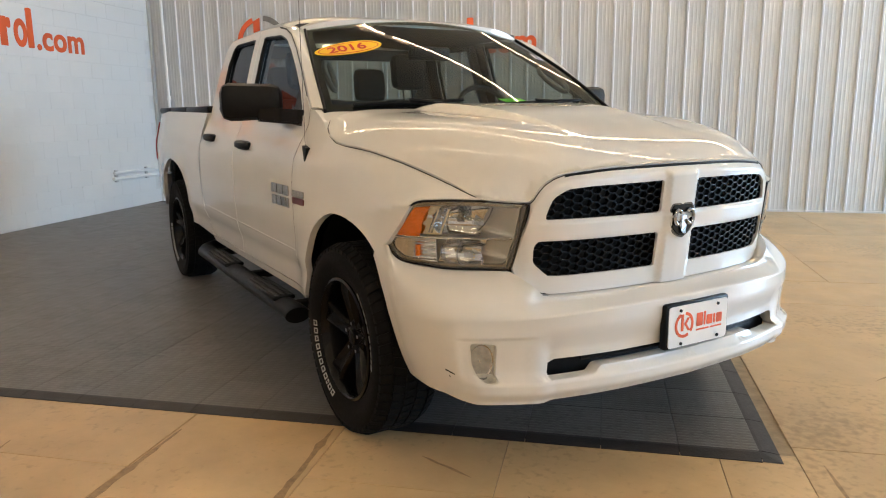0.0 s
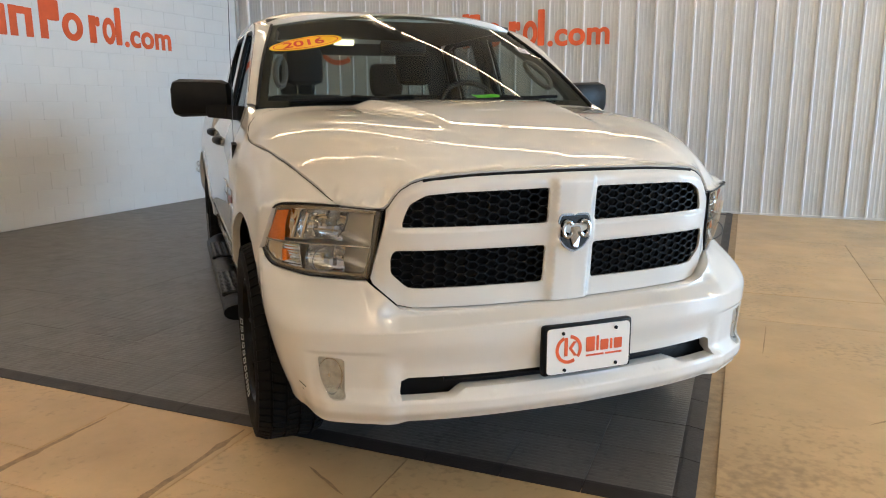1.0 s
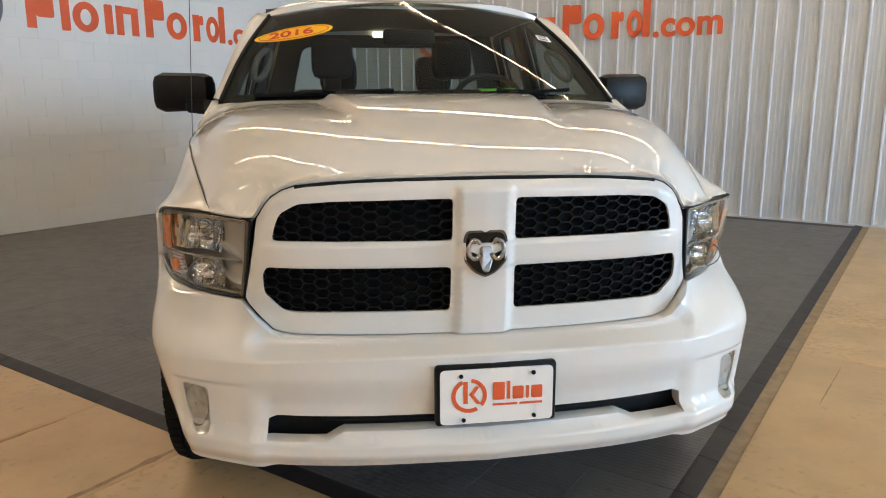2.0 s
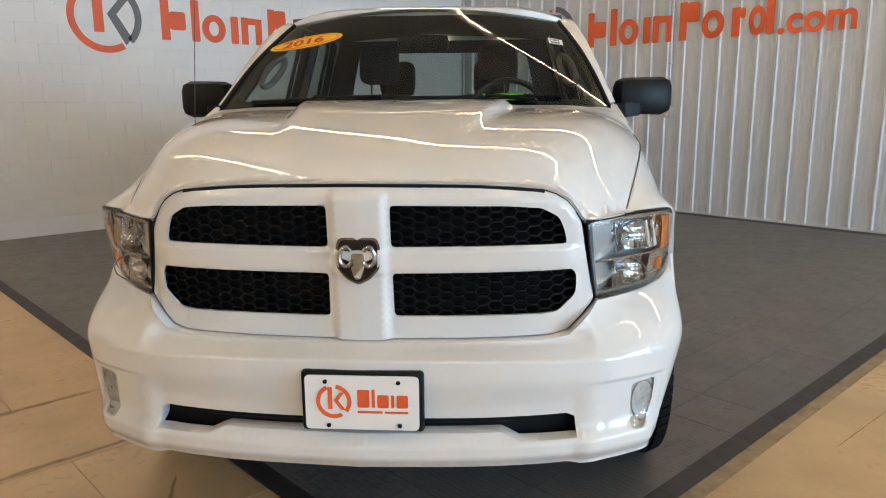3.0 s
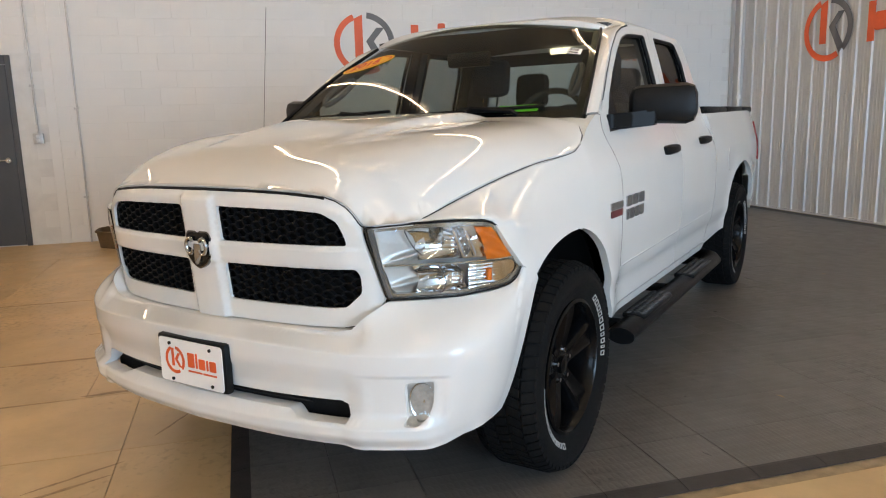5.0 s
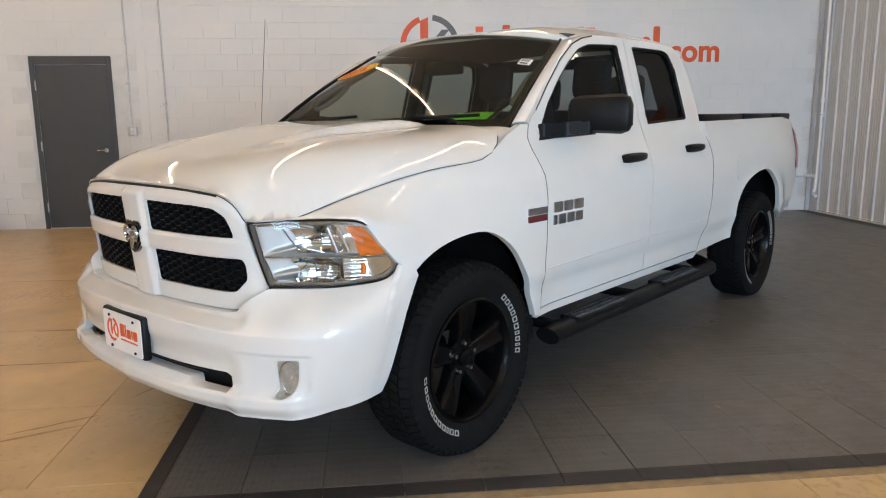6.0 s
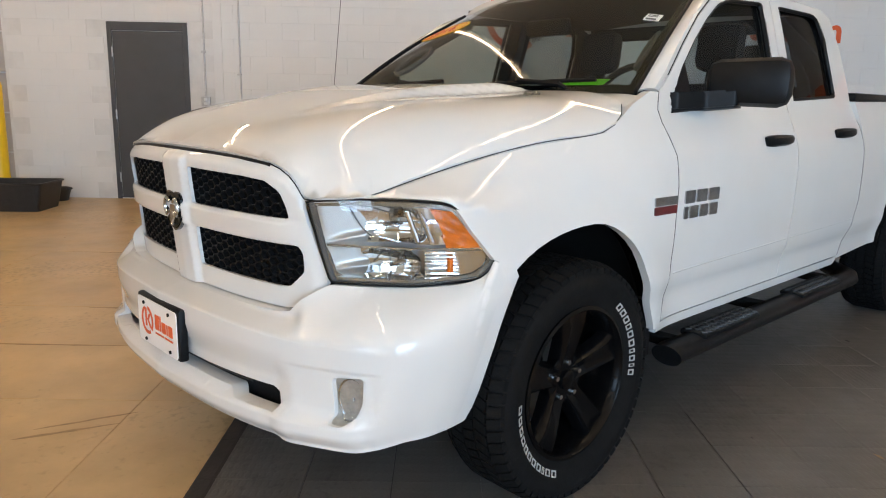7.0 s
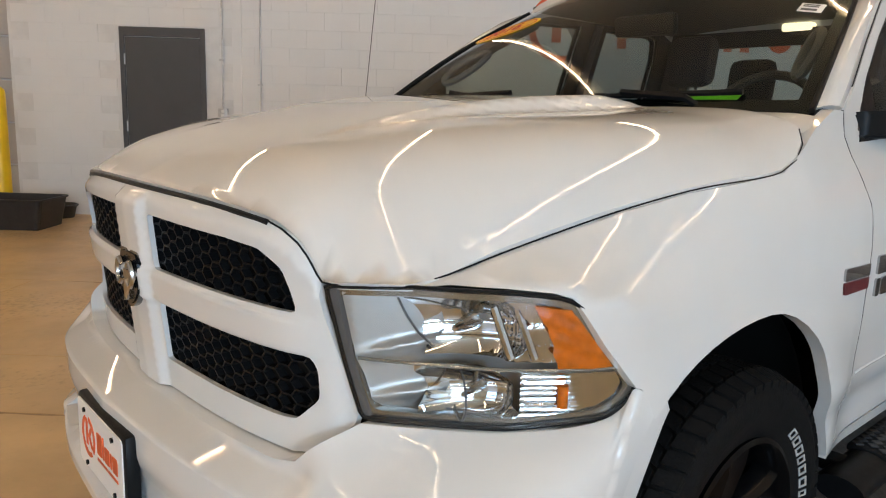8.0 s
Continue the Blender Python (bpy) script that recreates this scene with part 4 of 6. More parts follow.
for s in (1, -1):
    def at(dx):
        return lambda x, z: (s * x, lamp_y(x, z) + dx, z)
    shell = facing(sheet(HL, at(0.105), 0.05), (0, -1, 0))
    lamp_body = part("headlamp", turn_in(shell, (0, -1, 0), 0.096), SILVER, truck, "clear headlamp unit with chrome reflectors and amber side lamp")
    # dark frame, broad along the grille
    bm = add_tube(bmesh.new(), [(s * x, lamp_y(x, z) + 0.008, z) for x, z in spaced(rounded(HL, 0.012, 2), 0.04)] + [(s * HL[0][0], lamp_y(*HL[0]) + 0.008, HL[0][1])], 0.0042, 6)
    part("bezel", bm, BLACK, lamp_body)
    bm = facing(sheet([(0.622, 1.028), (0.636, 1.028), (0.650, 0.90), (0.666, 0.808), (0.655, 0.806), (0.639, 0.90)], at(0.010), 0.03), (0, -1, 0))
    part("bezel", turn_in(bm, (0, 1, 0), 0.03), GREYTRIM, lamp_body, "dark grey inner lamp frame")
    # bright flange all round behind the lens
    ins = [(0.785 + (x - 0.785) * 0.925, 0.918 + (z - 0.918) * 0.87) for x, z in rounded(HL, 0.012, 2)]
    bm = facing(sheet(rounded(HL, 0.012, 2), lambda x, z: (s * x, lamp_y(x, z) + 0.016, z), 0.03, [ins]), (0, -1, 0))
    part("flange", turn_in(bm, (0, 1, 0), 0.03), LAMPTRIM, lamp_body, "clear bright flange behind the lens")

    # inner wall of the housing: a slanting floor with two folds running out to the bowls
    def wall(x, z):
        d = 0.016 + 0.072 * min(max((x - 0.648) / 0.075, 0), 1)
        for z0, k in ((0.913, 0.36), (0.835, 0.22)):
            d -= 0.030 * math.exp(-((z - z0 - k * (x - 0.65)) / 0.011) ** 2) * sm(0.640, 0.70, x)
        return (s * x, lamp_y(x, z) + d, z)
    bm = facing(sheet([(0.640, 1.022), (0.722, 1.022), (0.735, 0.915), (0.728, 0.812), (0.668, 0.812), (0.652, 0.90)], wall, 0.009, exact=0.002), (0, -1, 0))
    part("housing_wall", bm, SILVER, lamp_body, "satin inner housing with folds")

    def bowl(cx, cz, rx, rz, d, out, flutes):
        def f(u, v):
            q = ((u - cx) / rx) ** 2 + ((v - cz) / rz) ** 2
            wave = flutes * sm(cx + 0.01, cx + 0.04, u) * abs(math.sin(u * 210))
            step = 0.006 * (0.5 + 0.5 * math.tanh((v - cz - 0.1 * (u - cx)) * 400)) + 0.004 * (0.5 + 0.5 * math.tanh((cz - 0.026 - v) * 500))
            return (s * u, lamp_y(u, v) + 0.026 + d * max(0, 1 - q) ** 0.8 + wave + step, v)
        return facing(sheet(out, f, 0.006, exact=0.0012), (0, -1, 0))
    part("reflector", bowl(0.770, 0.972, 0.085, 0.075, 0.075, [(0.706, 1.020), (0.868, 1.020), (0.880, 0.975), (0.884, 0.916), (0.722, 0.918), (0.712, 0.95)], 0.004), LAMPCHROME, lamp_body, "upper chrome reflector bowl")
    part("reflector", bowl(0.768, 0.857, 0.062, 0.056, 0.065, [(0.716, 0.903), (0.815, 0.903), (0.832, 0.812), (0.716, 0.812)], 0.003), LAMPCHROME, lamp_body, "lower chrome reflector bowl")
    line = [(s * x, lamp_y(x, z) + d, z) for x, z, d in ((0.708, 1.018, 0.030), (0.712, 0.985, 0.038), (0.720, 0.955, 0.045), (0.733, 0.932, 0.050))]
    part("bowl_edge", add_tube(bmesh.new(), line, 0.0022, 6), GREYTRIM, lamp_body)
    line = [(s * (0.768 + 0.050 * math.cos(g)), lamp_y(0.768, 0.857) + 0.030 - 0.1 * math.cos(g) * 0.3, 0.857 + 0.043 * math.sin(g)) for g in np.linspace(0, 2 * math.pi, 25)]
    part("bowl_edge", add_tube(bmesh.new(), line, 0.0020, 6), GREYTRIM, lamp_body)
    for x in (0.838, 0.862):                            # upright crystal columns in the outer part
        line = [(s * (x + 0.25 * (0.92 - z)), lamp_y(x, z) + 0.022, z) for z in np.linspace(0.925, 1.010, 6)]
        part("column", add_tube(bmesh.new(), line, 0.0075, 8), LAMPCHROME, lamp_body)
    bm = sheet([(0.845, 0.900), (0.938, 0.897), (0.942, 0.866), (0.915, 0.822), (0.835, 0.812)], lambda x, z: (s * x, lamp_y(x, z) + 0.024 + 0.0022 * math.sin(z * 620) * sm(0.905, 0.885, x) + 0.004 * abs(math.sin(x * 190)) * sm(0.885, 0.905, x), z), 0.0032)
    part("reflector", facing(bm, (0, -1, 0)), LAMPCHROME, lamp_body, "ribbed corner reflector")
    bm = add_rod(bmesh.new(), (s * 0.885, lamp_y(0.885, 0.858) + 0.016, 0.838), (s * 0.885, lamp_y(0.885, 0.858) + 0.016, 0.876), 0.009, 12, 0.009)
    part("side_bulb", bm, AMBER, lamp_body, "amber bulb behind ribs")
    bm = sheet([(0.872, 1.018), (0.905, 1.012), (0.931, 0.908), (0.886, 0.903), (0.882, 0.98)], lambda x, z: (s * x, lamp_y(x, z) + 0.014 + 0.0035 * math.sin(x * 190 + z * 60) * math.sin(z * 150), z), 0.006)
    part("turn_signal", turn_in(facing(bm, (0, -1, 0)), (0, 1, 0), 0.012), AMBER, lamp_body, "amber turn signal")
    bm = add_tube(bmesh.new(), [(s * x, lamp_y(x, 0.908) + 0.015, 0.910 - 0.02 * (x - 0.65)) for x in np.linspace(0.655, 0.935, 12)], 0.0032, 6)
    part("divider", bm, LAMPTRIM, lamp_body)
    for cx, cz, d, r in ((0.765, 0.972, 0.070, 0.015), (0.768, 0.857, 0.062, 0.010)):
        bm = add_rod(bmesh.new(), (s * cx, lamp_y(cx, cz) + d + 0.02, cz), (s * (cx + 0.012), lamp_y(cx, cz) + d - 0.035, cz), r, 18, r * 0.35)
        part("bulb_shield", bm, LAMPCHROME, lamp_body)
    lens = part("lens", facing(sheet(rounded(HL, 0.012, 2), lambda x, z: (s * x, crown(x, z) - 0.002, z), 0.025), (0, -1, 0)), LENS, lamp_body, "clear lens")
    lens.visible_shadow = False

# front bumper


crease_z = pch([0, 0.3, 0.64, 0.80, 0.99], [0.680, 0.676, 0.660, 0.650, 0.642], 0.03)
# upper rim: along the lamp's lower edge to its tip, then down the joint with the fender
rim_x = pch([0.55, 0.657, 0.80, 0.93, 1.04, 1.12, 1.18], [0.55, 0.657, 0.795, 0.872, 0.922, 0.939, 0.949], 0.01)
rim_z = pch([0.55, 0.657, 0.80, 0.93, 1.04, 1.12, 1.18, 1.215, 1.25, 1.30], [0.797, 0.797, 0.793, 0.798, 0.812, 0.834, 0.866, 0.842, 0.812, 0.79], 0.006)
rim_s = pch([1.16, 1.18, 1.215, 1.25, 1.30], [-0.430, -0.424, -0.406, -0.394, -0.38])


def rim(a):
    z = rim_z(a)
    if a > 1.18:
        return side_x(rim_s(a), z), rim_s(a), z
    x = rim_x(a)
    return x, lamp_y(x, z) - 0.004, z


def bumper(u, v):
    """The bumper's skin: u along its length, v its height before the rim is bent to lamp and fender."""
    a = abs(u)
    z = v + (crease_z(a) - 0.66) * max(0, min((v - 0.56) / 0.10, (0.80 - v) / 0.14 if a > 0.6 else (0.705 - v) / 0.045, 1))
    x = bump_x(a) - (0.968 - wide(min(z, 0.80))) * sm(0.78, 1.02, a)
    y = bump_y(a)
    mid = sm(0.668, 0.592, a)
    zt = crease_z(a)
    shelf = (0.088 - 0.05 * a * a) * min(max((z - zt) / (0.705 - zt), 0), 1)
    if v > 0.66 and mid < 1:
        t = min((v - 0.66) / 0.14, 1.1)
        w = t ** (1.0 + 0.75 * sm(0.66, 0.82, a))
        rx, ry, rz = rim(a)
        x += (rx - x) * w * (1 - mid)
        y += (ry - y) * w * (1 - mid)
        z += (rz - 0.80) * w * (1 - mid)
    y += shelf * mid
    y += 0.022 * sm(0.62, 0.53, z) * sm(0.66, 0.58, a)
    y += (0.007 * sm(0.594, 0.582, z) + 0.006 * sm(0.58, 0.47, z)) * sm(0.60, 0.68, a) * sm(0.91, 0.86, a)
    y -= 0.036 * sm(0.464, 0.438, z) * sm(0.94, 0.82, a) - 0.03 * sm(0.405, 0.36, z) * sm(1.1, 0.9, a)   # chin
    return (math.copysign(x, u), y, z)


half = [(0.0, 0.702), (0.3, 0.704), (0.53, 0.708), (0.58, 0.719), (0.648, 0.785), (0.662, 0.800), (0.80, 0.800), (0.93, 0.800), (1.04, 0.800), (1.12, 0.800), (1.18, 0.800), (1.215, 0.800), (1.25, 0.800),
        (1.248, 0.765), (1.236, 0.70), (1.226, 0.65), (1.212, 0.58), (1.198, 0.50), (1.184, 0.42), (1.168, 0.378), (1.10, 0.366), (0.95, 0.360), (0.75, 0.358), (0.61, 0.358), (0.57, 0.366), (0.3, 0.368)]
loop = half + [(0.0, 0.368)] + [(-x, z) for x, z in half[:0:-1]]
SLOT = [(-0.600, 0.444), (-0.44, 0.446), (-0.39, 0.463), (0.39, 0.463), (0.44, 0.446), (0.600, 0.444), (0.594, 0.497), (0.57, 0.508), (-0.57, 0.508), (-0.594, 0.497)]
FOG = rounded([(0.758, 0.442), (0.806, 0.440), (0.836, 0.50), (0.842, 0.578), (0.757, 0.572)], 0.016, 3)
holes = [SLOT, FOG, [(-x, z) for x, z in FOG]]
bm = facing(sheet(loop, bumper, 0.020, holes, fine=(0.640, 0.69), seams=[[(x, v) for x in np.linspace(-0.80, 0.80, 110)] for v in (0.655, 0.660, 0.665)] + [[(x, v) for x in np.linspace(-0.93, 0.93, 100)] for v in (0.463, 0.441)] + [[(k * x, v) for x in np.linspace(0.60, 0.92, 20)] for v in (0.592, 0.582) for k in (1, -1)], exact=0.0018), (0, -1, 0))
turn_in(bm, (0, 1, 0), 0.05)
bump = part("front_bumper", bm, PAINT, truck, "white body-coloured front bumper with a scuffed corner")
bm = facing(sheet(rect(-0.62, 0.42, 0.62, 0.53), lambda x, z: (x, bumper(x, 0.48)[1] + 0.05, z), 0.06), (0, -1, 0))
part("air_slot", bm, BLACK, bump, "black lower air slot", smooth=True)
bm = bmesh.new()
add_tube(bm, [(x, bumper(x, 0.48)[1] + 0.035, 0.488) for x in np.linspace(-0.45, 0.45, 18)], 0.009, 6)
part("slot_bar", bm, BLACK, bump)
for s in (1, -1):
    cx, cz = 0.798, 0.510
    fog = part("fog_lamp", facing(sheet(FOG, lambda x, z: (s * x, bumper(x, z)[1] + 0.012, z), 0.014), (0, -1, 0)), FOGGLASS, bump, "clear fog lamp with a dull silver inside")
    bm = facing(sheet(ellipse(cx, cz, 0.036, 0.060, 24), lambda x, z: (s * x, bumper(x, z)[1] + 0.009 + 0.022 * max(0, 1 - ((x - cx) / 0.036) ** 2 - ((z - cz) / 0.060) ** 2), z), 0.007, exact=0.001), (0, -1, 0))
    part("reflector", bm, DULLCHROME, fog, "silver bowl")
    bm = add_rod(bmesh.new(), (s * cx, bumper(cx, cz)[1] + 0.030, cz), (s * cx, bumper(cx, cz)[1] + 0.012, cz), 0.008, 12, 0.006)
    part("bulb", bm, CHROME, fog)
    lens = part("lens", facing(sheet(FOG, lambda x, z: (s * x, bumper(x, z)[1] + 0.002, z), 0.03), (0, -1, 0)), LENS, fog)
    lens.visible_shadow = False
# scuffs on the passenger-side corner
bm = bmesh.new()
for u, v, w in ((-0.965, 0.466, 0.026), (-0.942, 0.461, 0.022), (-0.952, 0.446, 0.007)):
    add_plate(bm, [(u, v), (u + w, v - 0.004), (u + w, v + 0.001), (u + 0.004, v + 0.006)], lambda a, b: Vector(bumper(a, b)) + Vector((-0.001, -0.0012, 0)), (0, 0.001, 0))
part("scuff", bm, BLACK, bump, "dark scuff marks", smooth=False)

# number-plate holder
ply = -1.008
plate = part("plate_holder", turn_in(box((-0.150, ply - 0.012, 0.485), (0.182, ply + 0.02, 0.655), 0.010), (0, 0, 0), 0), BLACK, truck, "black plastic plate frame")
part("plate", add_plate(bmesh.new(), rounded(rect(-0.138, 0.492, 0.170, 0.645), 0.014, 3), lambda u, v: (u, ply - 0.015, v), (0, 0.004, 0)), WHITEPLATE, plate, "white dealer plate", smooth=False)
yb = ply - 0.0165
bm = add_plate(bmesh.new(), ring_loop(-0.060, 0.572, 0.048, 0.037, 115, 300), lambda u, v: (u, yb, v), (0, 0.002, 0))
add_plate(bm, ring_loop(-0.060, 0.572, 0.048, 0.037, -40, 82), lambda u, v: (u, yb, v), (0, 0.002, 0))
add_plate(bm, rect(-0.076, 0.550, -0.064, 0.612), lambda u, v: (u, yb, v), (0, 0.002, 0))
add_plate(bm, [(-0.060, 0.575), (-0.044, 0.597), (-0.032, 0.597), (-0.048, 0.574), (-0.028, 0.548), (-0.040, 0.548)], lambda u, v: (u, yb, v), (0, 0.002, 0))
part("ring_mark", bm, ORANGE, plate, smooth=False)
bm = bmesh.new()
for a, b, h in ((0.004, 0.034, 0.050), (0.040, 0.048, 0.052), (0.054, 0.082, 0.036), (0.088, 0.096, 0.036), (0.102, 0.130, 0.036)):
    add_plate(bm, rounded(rect(a, 0.556, b, 0.556 + h), 0.004, 2), lambda u, v: (u * 1.08, yb, v), (0, 0.002, 0))
add_plate(bm, rect(0.004, 0.540, 0.066, 0.546), lambda u, v: (u * 1.08, yb, v), (0, 0.002, 0))
add_plate(bm, rect(0.072, 0.540, 0.130, 0.546), lambda u, v: (u * 1.08, yb, v), (0, 0.002, 0))
part("lettering", bm, ORANGE, plate, smooth=False)
for u, v in ((-0.082, 0.628), (0.115, 0.628), (-0.075, 0.504), (0.118, 0.506)):
    part("screw", add_rod(bmesh.new(), (u, yb - 0.003, v), (u, yb + 0.004, v), 0.006, 8), BLACK, plate)

# cab roof
rc = pch([0.95, 1.05, 1.2, 1.6, 2.1, 2.35, 2.44], [1.825, 1.850, 1.875, 1.900, 1.890, 1.865, 1.835], 0.04)
re = pch([0.95, 1.05, 1.15, 1.3, 1.7, 2.25, 2.44], [1.730, 1.772, 1.792, 1.806, 1.812, 1.808, 1.768], 0.03)
rw = pch([0.95, 1.05, 1.3, 1.7, 2.3, 2.44], [0.695, 0.706, 0.750, 0.758, 0.755, 0.748], 0.04)


def roof_surface(x, y):
    t = min(abs(x) / rw(y), 1)
    return (x, y, re(y) + (rc(y) - re(y)) * (1 - t ** 5.0))


half = [(0.0, 0.972), (0.3, 0.988), (0.5, 1.015), (0.64, 1.048), (0.697, 1.075), (0.727, 1.17), (0.748, 1.30), (0.757, 1.7), (0.754, 2.22), (0.70, 2.31), (0.4, 2.335)]
loop = half + [(0.0, 2.335)] + [(-x, y) for x, y in half[:0:-1]]
bm = facing(sheet(loop, roof_surface, 0.04, exact=0.005), (0, 0, 1))
turn_in(bm, (0, 0, -1), 0.03)
part("roof", bm, PAINT, truck, "white cab roof")


def screen(u, v, out=0.0):
    """Windshield: u from -1 to 1 across, v from 0 at the cowl to 1 at the roof."""
    w = 0.858 + (0.690 - 0.858) * v + 0.012 * math.sin(math.pi * v)
    x = u * w
    y0, z0 = 0.315 + 0.085 * x * x, 1.335 + 0.015 * x * x
    y1, z1 = 0.968 + 0.17 * x * x, 1.835 - 0.14 * x * x
    bow = math.sin(math.pi * v) * 0.022
    return Vector((x, y0 + (y1 - y0) * v - bow - 0.6 * out, z0 + (z1 - z0) * v + bow + 0.8 * out))


def patch(f, u0, u1, v0, v1, n, m):
    bm = bmesh.new()
    g = [[bm.verts.new(f(u0 + (u1 - u0) * i / n, v0 + (v1 - v0) * j / m)) for i in range(n + 1)] for j in range(m + 1)]
    for j in range(m):
        for i in range(n):
            bm.faces.new((g[j][i], g[j][i + 1], g[j + 1][i + 1], g[j + 1][i]))
    return bm


pane = part("windshield", facing(patch(screen, -1, 1, 0, 1, 32, 16), (0, -1, 1)), GLASS, truck, "clear windshield with a black border")
pane.visible_shadow = False
bm = bmesh.new()
for u0, u1, v0, v1, n, m in ((-1.0, -0.945, 0, 1, 2, 16), (0.945, 1.0, 0, 1, 2, 16), (-1, 1, -0.04, 0.07, 32, 2), (-1, 1, 0.955, 1.0, 32, 2)):
    p = patch(lambda u, v: screen(u, v, -0.004), u0, u1, v0, v1, n, m)
    tmp = bpy.data.meshes.new("t")
    p.to_mesh(tmp)
    p.free()
    bm.from_mesh(tmp)
    bpy.data.meshes.remove(tmp)
part("border", facing(bm, (0, -1, 1)), GLOSSBLACK, pane, "black painted glass border")
for s in (1, -1):
    part("side_moulding", add_tube(bmesh.new(), [screen(s * 0.995, v, 0.003) for v in np.linspace(0.0, 1.0, 14)], 0.0075, 8), BLACK, pane, "black rubber moulding")
# year sticker and small label on the glass
def on_screen(cu, cv, tilt):
    c, sn = math.cos(tilt), math.sin(tilt)
    return lambda a, b, w=0.0: screen(cu + (a * c - b * sn) / 0.74, cv + (a * sn + b * c) / 0.80, 0.002 + w)


lay = on_screen(-0.735, 0.665, 0.14)
sticker = part("year_sticker", add_plate(bmesh.new(), ellipse(0, 0, 0.175, 0.062, 40), lambda a, b: lay(a, b), (0, -0.0012, 0.0012)), YELLOW, pane, "yellow oval year sticker", smooth=False)
lo = ellipse(0, 0, 0.158, 0.052, 40, 0, 359.9) + ellipse(0, 0, 0.153, 0.048, 40, 0, 359.9)[::-1]
part("rim_line", add_plate(bmesh.new(), lo, lambda a, b: lay(a, b, 0.0018), (0, -0.0006, 0.0006)), RED, sticker, smooth=False)
bm = letters("2016", 0.082, lambda u, v, w: lay(u * 1.22 - 0.112, v - 0.028, 0.0030 + w), 0.001, 1.0, 0.0016)
part("writing", bm, RED, sticker, smooth=False)
lay2 = on_screen(0.86, 0.66, -0.10)
label_ob = part("inspection_label", add_plate(bmesh.new(), rect(-0.032, -0.028, 0.032, 0.028), lambda a, b: lay2(a, b), (0, -0.001, 0.001)), WHITEPLATE, pane, "small white label", smooth=False)
for b0, b1 in ((-0.020, -0.008), (0.004, 0.010), (0.015, 0.020)):
    part("print_bar", add_plate(bmesh.new(), rect(-0.024, b0, 0.018, b1), lambda a, b: lay2(a, b, 0.0016), (0, -0.0005, 0.0005)), GREYTRIM, label_ob, smooth=False)

# pillars and rear of the cab
for s in (1, -1):
    rows = []
    bm = bmesh.new()
    pill = [(0.470, 1.354), (0.560, 1.416), (0.70, 1.534), (0.86, 1.656), (1.01, 1.742), (1.12, 1.778), (1.22, 1.797)]
    vs = [0.02, 0.17, 0.36, 0.58, 0.78, 0.92, 1.0]
    for (y, z), v in zip(pill, vs):
        a, b = screen(1, v), Vector((side_x(y, z) - 0.002, y, z))
        b += Vector((0, -0.004, 0.003))
        mid = (a + b) / 2 + Vector((0.007, -0.009, 0.006))
        rows.append([bm.verts.new(Vector((s * p.x, p.y, p.z))) for p in (a, a.lerp(mid, 0.5) + Vector((0.003, -0.004, 0.002)), mid, mid.lerp(b, 0.5) + Vector((0.006, -0.003, 0.002)), b)])
    for a, b in zip(rows, rows[1:]):
        for i in range(4):
            bm.faces.new((a[i], a[i + 1], b[i + 1], b[i]))
    facing(bm, (s, -1, 0.5))
    turn_in(bm, (-s * 0.5, 0.8, -0.3), 0.03)
    part("windshield_pillar", bm, PAINT, truck)
bm = facing(sheet([(-0.94, 0.5), (0.94, 0.5), (0.965, 1.0), (0.880, 1.34), (0.750, 1.79), (0.4, 1.83), (-0.4, 1.83), (-0.750, 1.79), (-0.880, 1.34), (-0.965, 1.0)], lambda x, z: (x, 2.390 - 0.20 * max(0, z - 1.36) - 0.02 * x * x, z), 0.08,
                  [rounded([(-0.66, 1.38), (0.66, 1.38), (0.58, 1.72), (-0.58, 1.72)], 0.05)]), (0, 1, 0))
turn_in(bm, (0, -1, 0), 0.03)
back_wall = part("cab_back", bm, PAINT, truck)
bm = facing(sheet([(-0.67, 1.37), (0.67, 1.37), (0.59, 1.73), (-0.59, 1.73)], lambda x, z: (x, 2.372 - 0.20 * max(0, z - 1.36) - 0.02 * x * x, z), 0.12), (0, 1, 0))
pane2 = part("rear_window", bm, SIDEGLASS, back_wall)
pane2.visible_shadow = False
# cowl, wipers
bm = facing(sheet([(-0.88, 0.24), (-0.4, 0.235), (0.4, 0.235), (0.88, 0.24), (0.86, 0.42), (0.80, 0.43), (0.4, 0.38), (0, 0.36), (-0.4, 0.38), (-0.80, 0.43), (-0.86, 0.42)],
                  lambda x, y: (x, y, 1.300 - 0.01 * abs(x) + 0.12 * (y - 0.24)), 0.06), (0, 0, 1))
part("cowl", bm, BLACK, truck, "black plastic cowl")
for s in (1, -1):
    bm = bmesh.new()
    g = []
    for j in range(7):
        row = []
        for i in range(8):
            x, v = 0.69 + 0.198 * i / 7, j / 6
            za = hood_surface(x, 0.262)[2] - 0.010
            y = 0.255 + (0.352 + 0.02 * sm(0.70, 0.80, x) - 0.255) * v
            row.append(Vector((s * x, y, za + (1.342 - 0.008 * sm(0.80, 0.89, x) - za) * v)))
        g.append(row)
    g = [[bm.verts.new(p) for p in row] for row in g]
    for r0, r1 in zip(g, g[1:]):
        for i in range(7):
            bm.faces.new((r0[i], r0[i + 1], r1[i + 1], r1[i]))
    part("cowl_corner", facing(bm, (0, 0, 1)), PAINT, truck)
